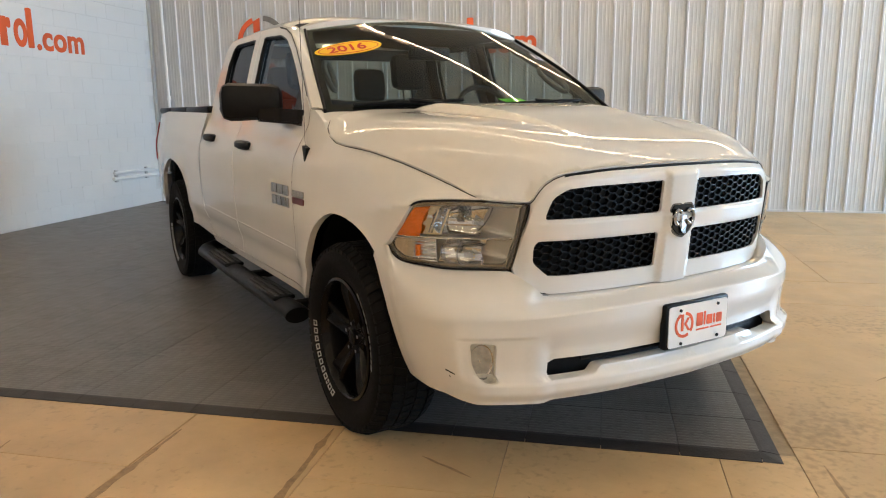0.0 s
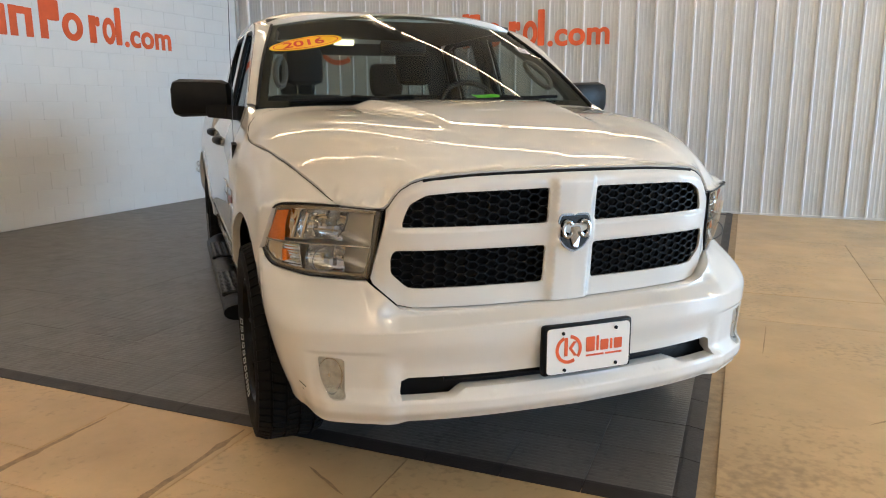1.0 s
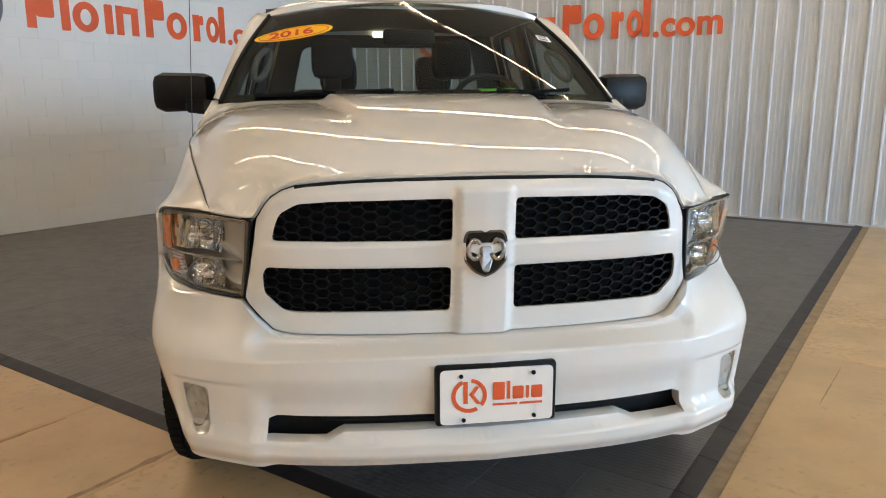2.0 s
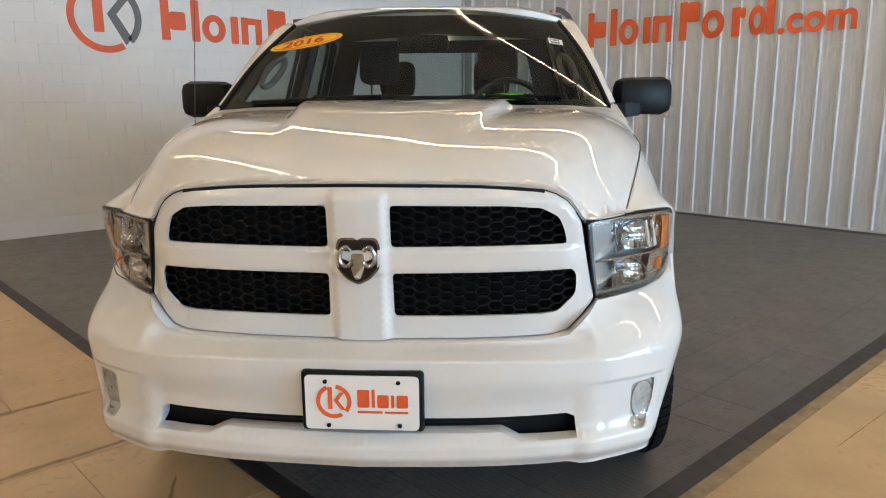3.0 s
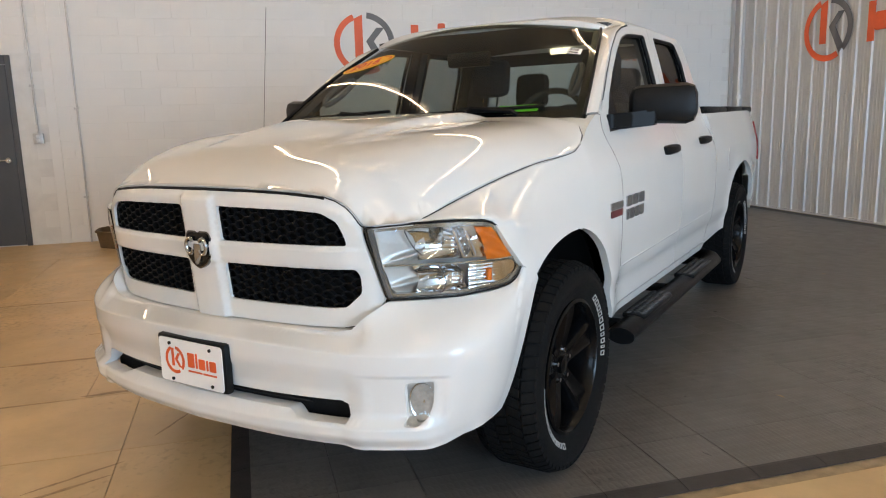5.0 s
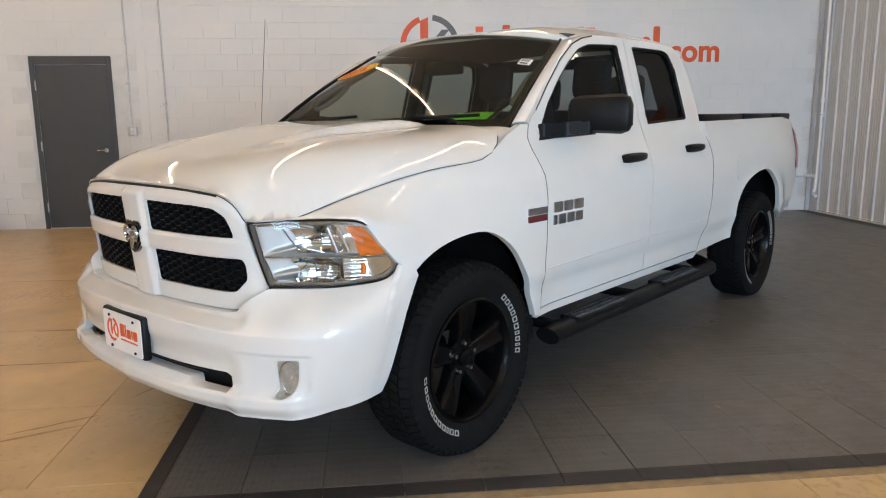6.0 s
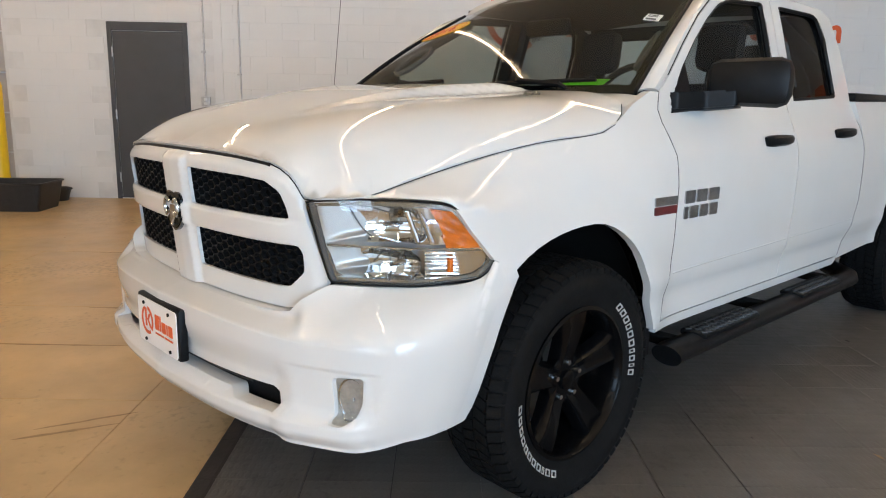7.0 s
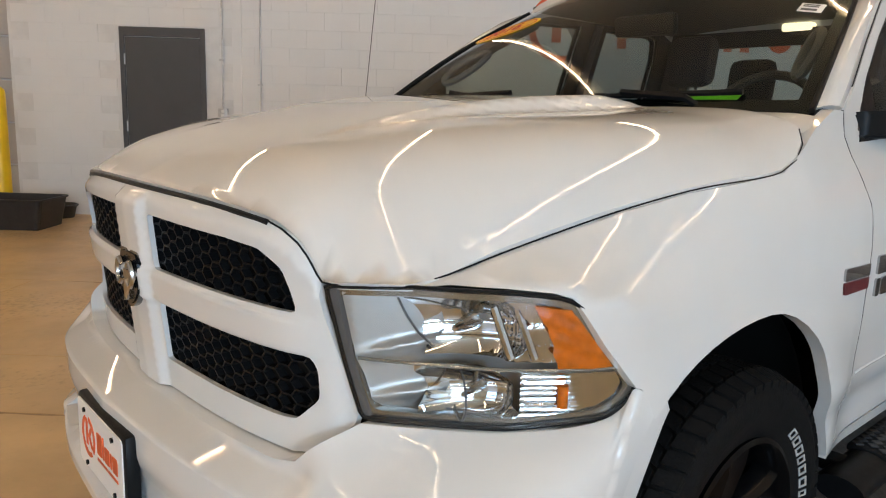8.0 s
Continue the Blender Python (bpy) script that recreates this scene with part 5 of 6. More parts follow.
for x0, x1, xo in ((0.62, -0.05, 0.30), (-0.12, -0.66, -0.40)):
    blade = [screen(u / 0.79, 0.045 + 0.045 * t, 0.009) for t, u in zip(np.linspace(0, 1, 8), np.linspace(x1, x0, 8))]
    bm = add_tube(bmesh.new(), blade, 0.0090, 6)
    w = part("wiper", bm, BLACK, truck, "black wiper arm and blade")
    arm = [screen(xo / 0.79, 0.075, 0.018), screen((xo * 0.4 + x0 * 0.6) / 0.79, 0.04, 0.020), Vector((x0 * 0.9 + 0.03, 0.33 + 0.27 * x0 * x0, 1.30 + 0.05 * x0 * x0))]
    part("arm", add_tube(bmesh.new(), arm, 0.0110, 6), BLACK, w)

# side mirrors: black housing on a wide arm
for s in (1, -1):
    bm = bmesh.new()
    add_box(bm, (-0.172, -0.062, -0.088), (0.122, 0.075, 0.088), 0.048)
    for q in bm.verts:
        if q.co.y > 0:
            q.co.y *= 0.6
        q.co.z *= 1.0 + 0.35 * q.co.x
    bmesh.ops.transform(bm, matrix=Matrix.Diagonal((s, 1, 1, 1)) @ pose(1.092, 0.800, 1.392, 0, 0, 20), verts=bm.verts)
    bmesh.ops.recalc_face_normals(bm, faces=bm.faces)
    mir = part("side_mirror", bm, BLACK, truck, "large black plastic side mirror")
    bm = bmesh.new()
    plan = rounded([(0.88, 0.530), (0.922, 0.545), (0.968, 0.668), (1.060, 0.722), (1.045, 0.82), (0.90, 0.765), (0.88, 0.74)], 0.014, 3)
    add_plate(bm, plan, lambda u, v: (s * u, v, 1.281 + 0.11 * (u - 0.88)), (0, 0, 0.068))
    bmesh.ops.bevel(bm, geom=[e for e in bm.edges if abs(e.verts[0].co.z - e.verts[1].co.z) < 0.04], offset=0.008, segments=2, affect='EDGES')
    bmesh.ops.recalc_face_normals(bm, faces=bm.faces)
    part("arm", bm, BLACK, mir)
    bm = facing(sheet([(0.515, 1.283), (0.60, 1.385), (0.70, 1.480), (0.71, 1.298)], lambda u, v: (s * (side_x(u, v) - 0.006), u, v), 0.05), (s, 0, 0))
    part("sail_panel", bm, BLACK, mir)
    bm = box((-0.098, 0.046, -0.064), (0.098, 0.049, 0.064), 0.0, Matrix.Diagonal((s, 1, 1, 1)) @ pose(1.090, 0.805, 1.395, 0, 0, 20))
    part("mirror_glass", bm, CHROME, mir, "mirror glass")

# antenna on the passenger fender
ax, ay, az = -side_x(0.338, 1.165), 0.338, 1.165
bm = bmesh.new()
add_plate(bm, [(-0.028, 0.02), (0.022, 0.03), (0.0, -0.065)], lambda u, v: (ax - 0.012, ay + u, az + v), (0.03, 0, 0))
ant = part("antenna", bm, BLACK, truck, "thin antenna mast on a black wedge base", smooth=False)
part("mast", add_rod(bmesh.new(), (ax - 0.004, ay, az), (ax + 0.02, ay + 0.07, az + 0.80), 0.0015, 6), STUD, ant)

# side badges: plain chrome bars of the size of the writing
for s in (1, -1):
    def badge(a, b, z0, z1, name, m, lab):
        bm = bmesh.new()
        add_plate(bm, rounded(rect(a, z0, b, z1), 0.006, 2), lambda u, v: (s * (side_x(u, v) - 0.001), u, v), (s * 0.006, 0, 0))
        return part(name, bm, m, truck, lab, smooth=False)
    y0 = 0.528
    for r, (z0, z1, cuts) in enumerate(((0.955, 1.002, (0, 0.085, 0.175, 0.270)), (0.898, 0.944, (0, 0.040, 0.115, 0.190, 0.265)))):
        for a, b in zip(cuts, cuts[1:]):
            badge(y0 + a, y0 + b - 0.012, z0, z1, "badge", SATIN, "raised chrome lettering bar")
    badge(0.330, 0.474, 0.960, 0.990, "badge", SATIN, "raised chrome lettering bar")
    badge(0.330, 0.474, 0.928, 0.957, "badge", mat("badge_red", (0.13, 0.015, 0.018), 0.3, vary=0.3, scale=60) if s > 0 else bpy.data.materials["badge_red"], "small dark red badge strip")

# step bars
for s in (1, -1):
    bm = bmesh.new()
    X = 0.985
    add_tube(bm, [(s * X, 0.505, 0.379), (s * X, 0.53, 0.385), (s * X, 1.4, 0.385), (s * X, 2.42, 0.385), (s * (X - 0.02), 2.50, 0.389), (s * (X - 0.10), 2.58, 0.403)], 0.042, 16)
    for q in bm.verts:
        q.co.x = s * (X + (s * q.co.x - X) * 1.5)
    step = part("step_bar", bm, BLACK, truck, "black oval side step bar with two textured treads")
    for y0, y1 in ((0.70, 1.18), (1.66, 2.16)):
        bm = box((s * X - 0.058, y0, 0.411), (s * X + 0.058, y1, 0.433), 0.008)
        pad = part("tread", bm, BLACK, step, "textured step tread")
        bm = bmesh.new()
        for i in range(int((y1 - y0) / 0.032)):
            for j in range(3):
                add_box(bm, (-0.011, -0.011, 0), (0.011, 0.011, 0.005), 0, Matrix.Translation((s * X - 0.034 + 0.034 * j + 0.0, y0 + 0.022 + 0.032 * i + 0.016 * (j % 2), 0.432)) @ pose(0, 0, 0, 0, 0, 45))
        part("tread_stud", bm, STUD, pad, smooth=False)
    for y in (0.62, 1.42, 2.25):
        part("bracket", box((min(s * 0.55, s * 0.98), y - 0.03, 0.38), (max(s * 0.55, s * 0.97), y + 0.03, 0.42), 0.006), DARK, step)

# underbody, tonneau, tailgate, rear bumper
bm = bmesh.new()
add_box(bm, (-0.84, 0.56, 0.44), (0.84, 2.38, 0.50))
add_box(bm, (-0.48, -0.70, 0.34), (-0.38, 4.2, 0.48))
add_box(bm, (0.38, -0.70, 0.34), (0.48, 4.2, 0.48))
add_box(bm, (-0.44, -0.55, 0.42), (0.44, 0.50, 1.05))
add_box(bm, (-0.62, -0.62, 0.46), (0.62, -0.50, 1.05))
add_box(bm, (-0.84, 2.46, 0.58), (0.84, 2.88, 1.32))
add_box(bm, (-0.84, 4.05, 0.58), (0.84, 4.40, 1.32))
add_box(bm, (-0.44, 2.8, 0.60), (0.44, 4.2, 1.32))
for y in (0.0, REAR):
    add_rod(bm, (-0.75, y, HUB - 0.02), (0.75, y, HUB - 0.02), 0.06, 12)
part("underbody", bm, DARK, truck, "black frame and underbody", smooth=False)
bm = bmesh.new()
add_box(bm, (-0.915, 2.42, 1.345), (0.915, 3.14, 1.392), 0.014)
add_box(bm, (-0.915, 3.15, 1.345), (0.915, 3.79, 1.394), 0.014)
add_box(bm, (-0.915, 3.80, 1.345), (0.905, 4.30, 1.396), 0.014)
part("bed_cover", bm, BLACK, truck, "black folding bed cover")
part("tailgate", box((-0.86, 4.37, 0.80), (0.86, 4.43, 1.34), 0.02), PAINT, truck)
bm = bmesh.new()
pts = [(-0.90, 4.44), (-0.86, 4.60), (-0.5, 4.65), (0.5, 4.65), (0.86, 4.60), (0.90, 4.44)]
a = [bm.verts.new((x, y, 0.58)) for x, y in pts]
b = [bm.verts.new((x, y, 0.79)) for x, y in pts]
for i in range(5):
    bm.faces.new((a[i], a[i + 1], b[i + 1], b[i]))
bm.faces.new(b)
facing(bm, (0, 1, 0.3))
part("rear_bumper", bm, PAINT, truck)

# ---- cabin
bm = bmesh.new()
add_box(bm, (-0.78, 0.50, 1.05), (0.78, 0.95, 1.315), 0.05)
add_box(bm, (0.22, 0.62, 1.20), (0.62, 0.98, 1.375), 0.06)
add_box(bm, (-0.82, 0.43, 0.95), (0.82, 0.66, 1.32), 0.02)
part("dashboard", bm, CABIN, truck, "dark grey dashboard")
bm = bmesh.new()
c = Vector((0.43, 0.99, 1.315))
q = pose(0, 0, 0, 62)
add_tube(bm, [c + q @ Vector((0.19 * math.cos(a), 0.19 * math.sin(a), 0)) for a in np.linspace(0, 2 * math.pi, 33)], 0.016, 8)
add_tube(bm, [c + q @ Vector((-0.18, 0, 0)), c + q @ Vector((0, -0.02, -0.02)), c + q @ Vector((0.18, 0, 0))], 0.018, 6)
add_rod(bm, c, c + Vector((0, -0.18, -0.06)), 0.04)
part("steering_wheel", bm, CABIN, truck, "dark steering wheel")


def seat(x, y, w, bench=False):
    bm = bmesh.new()
    add_box(bm, (-w / 2, -0.28, 0.62), (w / 2, 0.25, 0.82), 0.06)
    s1 = part("seat", bm, CLOTH, truck, "dark cloth seat")
    s1.location = (x, y, 0)
    bm = box((-w / 2 + 0.01, -0.08, 0.0), (w / 2 - 0.01, 0.08, 0.66), 0.06, pose(0, 0.24, 0.78, -14))
    part("backrest", bm, CLOTH, s1)
    for hx in ((-w / 4, w / 4) if bench else (0,)):
        bm = box((-0.128, -0.060, 0.0), (0.128, 0.060, 0.250), 0.055, pose(hx, 0.44, 1.490 - 0.07 * bench, -8))
        part("headrest", bm, CLOTH, s1)
        bm = bmesh.new()
        for d in (-0.05, 0.05):
            add_rod(bm, (hx + d, 0.415, 1.40 - 0.05 * bench), (hx + d, 0.442, 1.51 - 0.07 * bench), 0.007, 8)
        part("headrest_post", bm, CHROME, s1)


seat(0.38, 1.46, 0.54)
seat(-0.38, 1.46, 0.54)
seat(0.0, 2.02, 1.35, True)
part("console", box((-0.10, 0.95, 0.60), (0.10, 1.40, 1.02), 0.04), CLOTH, truck)
bm = box((-0.13, -0.02, -0.04), (0.13, 0.02, 0.04), 0.018, pose(0, 0.93, 1.66, 10))
part("rear_view_mirror", bm, BLACK, truck)
bm = facing(patch(lambda u, v: Vector((u * 0.705, 1.09 + v * 1.23, 1.785 + 0.04 * (1 - u * u))), -1, 1, 0, 1, 8, 6), (0, 0, -1))
turn_in(bm, (0, 0, 1), 0.02)
part("headliner", bm, HEADLINER, truck, "grey fabric headliner")
part("dome_lamp", box((-0.105, 2.25, 1.775), (0.045, 2.31, 1.815), 0.012), mat("dome_light", (1.0, 0.88, 0.62), 0.5, emit=3.0), truck, "small lit dome lamp")
for s in (1, -1):
    bm = facing(sheet([(0.62, 0.50), (2.40, 0.50), (2.40, 1.33), (0.55, 1.28)], lambda u, v: (s * (side_x(u, v) - 0.075), u, v), 0.2), (-s, 0, 0))
    part("door_trim", bm, CABIN, truck)
    trim_edge = [(0.50, 1.268)] + [(y + 0.01, z - 0.012) for y, z in PILLAR] + [(1.57, 1.788), (2.20, 1.788), (2.30, 1.755), (2.355, 1.60), (2.375, 1.325)]
    bm = facing(sheet(trim_edge, lambda u, v: (s * (side_x(u, v) - 0.040), u, v), 0.08, [WIN_F, WIN_R]), (-s, 0, 0))
    part("window_trim", turn_in(bm, (s, 0, 0), 0.03), CABIN, truck, "dark inner window trim")
    bm = add_tube(bmesh.new(), [screen(s * 0.985, v, -0.045) for v in np.linspace(0.0, 1.0, 10)], 0.035, 6)
    part("pillar_trim", bm, CABIN, truck)
    grip = []
    for k in range(25):
        g = 2 * math.pi * k / 24
        grip.append(screen(s * (0.885 - 0.030 * math.sin(g)), 0.46 + 0.155 * math.cos(g), -0.055 - 0.02 * math.sin(g)))
    part("grab_handle", add_tube(bmesh.new(), grip, 0.014, 8), GREYTRIM, truck, "grey grab handle on the pillar")
    bm = add_tube(bmesh.new(), [(s * (side_x(1.60, z) - 0.06), 1.60, z) for z in (1.25, 1.5, 1.78)], 0.035, 6)
    part("pillar_trim", bm, CABIN, truck)
bm = facing(sheet([(-0.86, 0.6), (0.86, 0.6), (0.84, 1.34), (0.70, 1.79), (-0.70, 1.79), (-0.84, 1.34)], lambda x, z: (x, 2.345 - 0.20 * max(0, z - 1.36) - 0.02 * x * x, z), 0.10,
                  [rounded([(-0.65, 1.39), (0.65, 1.39), (0.57, 1.71), (-0.57, 1.71)], 0.05)]), (0, -1, 0))
part("back_trim", turn_in(bm, (0, 1, 0), 0.02), CABIN, truck, "dark inner trim round the rear window")
part("firewall", box((-0.85, 0.38, 0.5), (0.85, 0.42, 1.24)), DARK, truck, smooth=False)
bm = patch(lambda u, v: Vector((u, v, 0.002 * math.sin(30 * u))), -0.100, 0.100, -0.10, 0.10, 8, 2)
bmesh.ops.transform(bm, matrix=pose(0.425, 0.620, 1.378, 17, 0, 14), verts=bm.verts)
turn_in(facing(bm, (0, 0, 1)), (0, 0, -1), 0.001)
part("paper", bm, GREEN, truck, "bright green paper on the dashboard")

# ---- wheels
def tyre_mesh():
    bm = bmesh.new()
    prof = [(-0.108, 0.262), (-0.118, 0.285), (-0.134, 0.330), (-0.136, 0.360), (-0.124, 0.390), (-0.106, 0.402), (-0.06, 0.408), (0, 0.4095), (0.06, 0.408), (0.106, 0.402),
            (0.124, 0.390), (0.136, 0.360), (0.134, 0.330), (0.118, 0.285), (0.108, 0.262)]
    add_spin(bm, prof, 72)
    return bm


def tread_mesh():
    bm = bmesh.new()
    # tread blocks: five rows, the outer ones wrapping over the shoulder
    rnd = random.Random(4)
    for row, (xa, xb, n, off) in enumerate(((-0.128, -0.086, 62, 0), (-0.078, -0.030, 66, 0.5), (-0.022, 0.022, 66, 0.2), (0.030, 0.078, 66, 0.7), (0.086, 0.128, 62, 0.4))):
        for k in range(n):
            a0 = 2 * math.pi * (k + off) / n
            a1 = a0 + 2 * math.pi / n * (0.74 + 0.08 * rnd.random())
            sk = 0.035 * (1 if row in (1, 3) else -0.6)
            vs = []
            for rr in (0.398, 0.4165):
                for x, a in ((xa, a0), (xb, a0 + sk), (xb, a1 + sk), (xa, a1)):
                    r = rr - (0.018 if abs(x) > 0.12 else 0.0)
                    vs.append(bm.verts.new((x, r * math.cos(a), r * math.sin(a))))
            for f4 in ((4, 5, 6, 7), (0, 4, 7, 3), (1, 2, 6, 5), (0, 1, 5, 4), (3, 7, 6, 2)):
                bm.faces.new([vs[i] for i in f4])
    bmesh.ops.recalc_face_normals(bm, faces=bm.faces)
    return bm


def rim_mesh():
    bm = bmesh.new()
    # barrel and lip
    add_spin(bm, [(0.118, 0.268), (0.122, 0.256), (0.112, 0.247), (0.085, 0.240), (0.02, 0.228), (-0.11, 0.232), (-0.115, 0.262), (-0.10, 0.262), (0.02, 0.240), (0.09, 0.262)], 60)
    add_spin(bm, [(0.03, 0.09), (0.060, 0.088), (0.066, 0.070), (0.064, 0.0)], 30, False)
    bmesh.ops.recalc_face_normals(bm, faces=bm.faces)
    return bm


def spoke_mesh(k):
    """One of five dished, twin-edged spokes."""
    bm = bmesh.new()
    m = Matrix.Rotation(2 * math.pi * k / 5 + math.pi / 2, 4, 'X')
    sec = []
    for r, w, xo in ((0.045, 0.040, 0.062), (0.085, 0.040, 0.070), (0.14, 0.044, 0.084), (0.20, 0.052, 0.097), (0.245, 0.066, 0.098)):
        sec.append([m @ Vector((x, r, w * f)) for x, f in ((xo - 0.050, -1.12), (xo - 0.010, -1.0), (xo + 0.004, -0.72), (xo - 0.008, 0.0), (xo + 0.004, 0.72), (xo - 0.010, 1.0), (xo - 0.050, 1.12))])
    rows = [[bm.verts.new(p) for p in row] for row in sec]
    for a, b in zip(rows, rows[1:]):
        for i in range(6):
            bm.faces.new((a[i], a[i + 1], b[i + 1], b[i]))
    return facing(bm, (1, 0, 0))


def wheel(m):
    w = part("wheel", rim_mesh(), RIM, truck, "matt black five-spoke alloy wheel")
    w.matrix_basis = m
    part("tyre", tyre_mesh(), TYRE, w, "black all-terrain tyre with raised white letter bars")
    tagged(part("tread", tread_mesh(), TYRE, w, smooth=False), kind="stuff")
    for k in range(5):
        part("spoke", spoke_mesh(k), RIM, w)
    # two arcs of raised white lettering: an outlined bar for each letter
    for start, widths in ((-8, (4, 2.2, 4, 3, 5.2, 5, 4, 5, 5, 5)), (178, (5, 5, 5, 5, 4.6, 5, 5, 5, 2.4, 5, 5))):
        a = start
        for wd in widths:
            bm = bmesh.new()
            def spot(r, g):
                return (0.1186 + 0.356 * (r - 0.285), r * math.cos(radians(g)), r * math.sin(radians(g)))
            lo = [(0.297, a), (0.319, a), (0.319, a + wd), (0.297, a + wd)]
            hi = [(0.301, a + wd * 0.2), (0.315, a + wd * 0.2), (0.315, a + wd * 0.8), (0.301, a + wd * 0.8)]
            o1 = [bm.verts.new(spot(*q)) for q in lo]
            i1 = [bm.verts.new(spot(*q)) for q in hi]
            o2, i2 = [bm.verts.new(q.co + Vector((0.002, 0, 0))) for q in o1], [bm.verts.new(q.co + Vector((0.002, 0, 0))) for q in i1]
            for i in range(4):
                n = (i + 1) % 4
                bm.faces.new((o2[i], o2[n], i2[n], i2[i]))
                bm.faces.new((o1[i], o1[n], o2[n], o2[i]))
                bm.faces.new((i1[n], i1[i], i2[i], i2[n]))
            bmesh.ops.recalc_face_normals(bm, faces=bm.faces)
            part("letter_bar", bm, TYREWHITE, w, smooth=False)
            a += wd + 1.9
    part("centre_cap", add_spin(bmesh.new(), [(0.062, 0.036), (0.078, 0.034), (0.082, 0.024), (0.083, 0.0)], 24, False), RIM, w)
    for k in range(5):
        a = 2 * math.pi * k / 5 + math.pi / 2
        y, z = 0.0635 * math.cos(a), 0.0635 * math.sin(a)
        part("lug_nut", add_rod(bmesh.new(), (0.055, y, z), (0.078, y, z), 0.0105, 8, 0.0085), CHROME, w)
    return w


for s in (1, -1):
    for cy in (0.0, REAR):
        wheel(pose(s * 0.861, cy - 0.034 * (cy == 0), 0.405, 0, 0, 0 if s > 0 else 180) @ Matrix.Scale(0.972, 4))

# ---------------------------------------------------------------- loose things
bench = empty("bench", pose(-5.99, -1.0, 0))
tagged(bench, "small low dark wooden bench against the block wall", "bench")
part("seat_top", box((-0.17, -0.255, 0.385), (0.17, 0.255, 0.42), 0.006), WOOD, bench, smooth=False)
for y in (-0.22, 0.22):
    for x in (-0.135, 0.135):
        part("leg", box((x - 0.028, y - 0.028, 0), (x + 0.028, y + 0.028, 0.385), 0.004), WOOD, bench, smooth=False)
    part("stretcher", box((-0.107, y - 0.012, 0.15), (0.107, y + 0.012, 0.18), 0.003), WOOD, bench, smooth=False)
part("stretcher", box((-0.012, -0.208, 0.152), (0.012, 0.208, 0.178), 0.003), WOOD, bench, smooth=False)
for x in (-0.135, 0.135):
    part("apron", box((x - 0.010, -0.192, 0.335), (x + 0.010, 0.192, 0.385), 0.003), WOOD, bench, smooth=False)
tagged(link("cable", add_tube(bmesh.new(), [(-5.98, -1.20, 0.010), (-6.04, -1.08, 0.012), (-6.16, -0.90, 0.012), (-6.24, -0.74, 0.010), (-6.33, -0.60, 0.010)], 0.008), BLACK, None, "", True), "thin black cable on the floor under the bench", "cable")


def tub(name, m, w, d, h, flare, material, label, n=4):
    ob = empty(name, m)
    tagged(ob, label, "tub")
    bm = bmesh.new()
    rings = []
    out = [(math.cos(2 * math.pi * (k + 0.5) / n) * math.sqrt(2) * w / 2, math.sin(2 * math.pi * (k + 0.5) / n) * math.sqrt(2) * d / 2) for k in range(n)] if n == 4 else \
          [(math.cos(2 * math.pi * (k + 0.5) / n) * w / 2, math.sin(2 * math.pi * (k + 0.5) / n) * d / 2) for k in range(n)]
    out = rounded(out, 0.05, 3)
    for sc, z in ((flare, 0.0), (1.0, h), (0.965, h), (flare * 0.955, 0.012)):
        rings.append([bm.verts.new((x * sc, y * sc, z)) for x, y in out])
    for a, b in zip(rings, rings[1:]):
        for i in range(len(a)):
            bm.faces.new((a[i], a[(i + 1) % len(a)], b[(i + 1) % len(a)], b[i]))
    bm.faces.new(rings[0][::-1])
    bm.faces.new(rings[-1])
    bmesh.ops.recalc_face_normals(bm, faces=bm.faces)
    part("body", bm, material, ob, smooth=False)
    rim = [(x * 1.015, y * 1.015, h - 0.006) for x, y in out]
    part("rim", add_tube(bmesh.new(), rim + rim[:1], 0.012, 6), material, ob)
    return ob


tub("storage_tub", pose(-5.38, -4.68, 0, 0, 0, 3), 0.60, 0.85, 0.32, 0.86, TUB, "open black plastic tub on the floor by the bollard")
tub("drip_tray", pose(-6.12, -4.62, 0, 0, 0, 0), 0.40, 0.40, 0.15, 0.8, TUB, "small round dark tub by the block wall", 12)
tub("octagonal_tray", pose(-5.975, -1.74, 0, 0, 0, 0), 0.80, 0.86, 0.195, 0.93, BROWN, "low brown eight-sided tray on the floor beside the bench", 8)
part("label_strip", box((-5.645 + 5.985, 0.06, 0.105), (-5.638 + 5.985, 0.24, 0.150), 0.0, pose(-0.008, 0.02, 0, 0, 0, 22)), BLACK, bpy.data.objects["octagonal_tray"], "dark printed label strip", smooth=False)
boll = empty("bollard", pose(-5.85, -5.10, 0))
tagged(boll, "bright yellow plastic-covered steel bollard", "bollard")
bm = bmesh.new()
rings = [[bm.verts.new((r * math.cos(2 * math.pi * k / 28), r * math.sin(2 * math.pi * k / 28), z)) for k in range(28)] for r, z in ((0.095, 0), (0.095, 1.40), (0.088, 1.44), (0.06, 1.47), (0.0, 1.478))]
for a, b in zip(rings, rings[1:]):
    for k in range(28):
        try:
            bm.faces.new((a[k], a[(k + 1) % 28], b[(k + 1) % 28], b[k]))
        except ValueError:
            pass
bmesh.ops.remove_doubles(bm, verts=bm.verts, dist=1e-5)
bmesh.ops.recalc_face_normals(bm, faces=bm.faces)
part("sleeve", bm, BOLLARD, boll)
part("base_ring", add_spin(bmesh.new(), [(0.0, 0.096), (0.0, 0.105), (0.03, 0.105), (0.03, 0.096)], 24), TUB, boll).matrix_basis = pose(0, 0, 0, 0, -90)

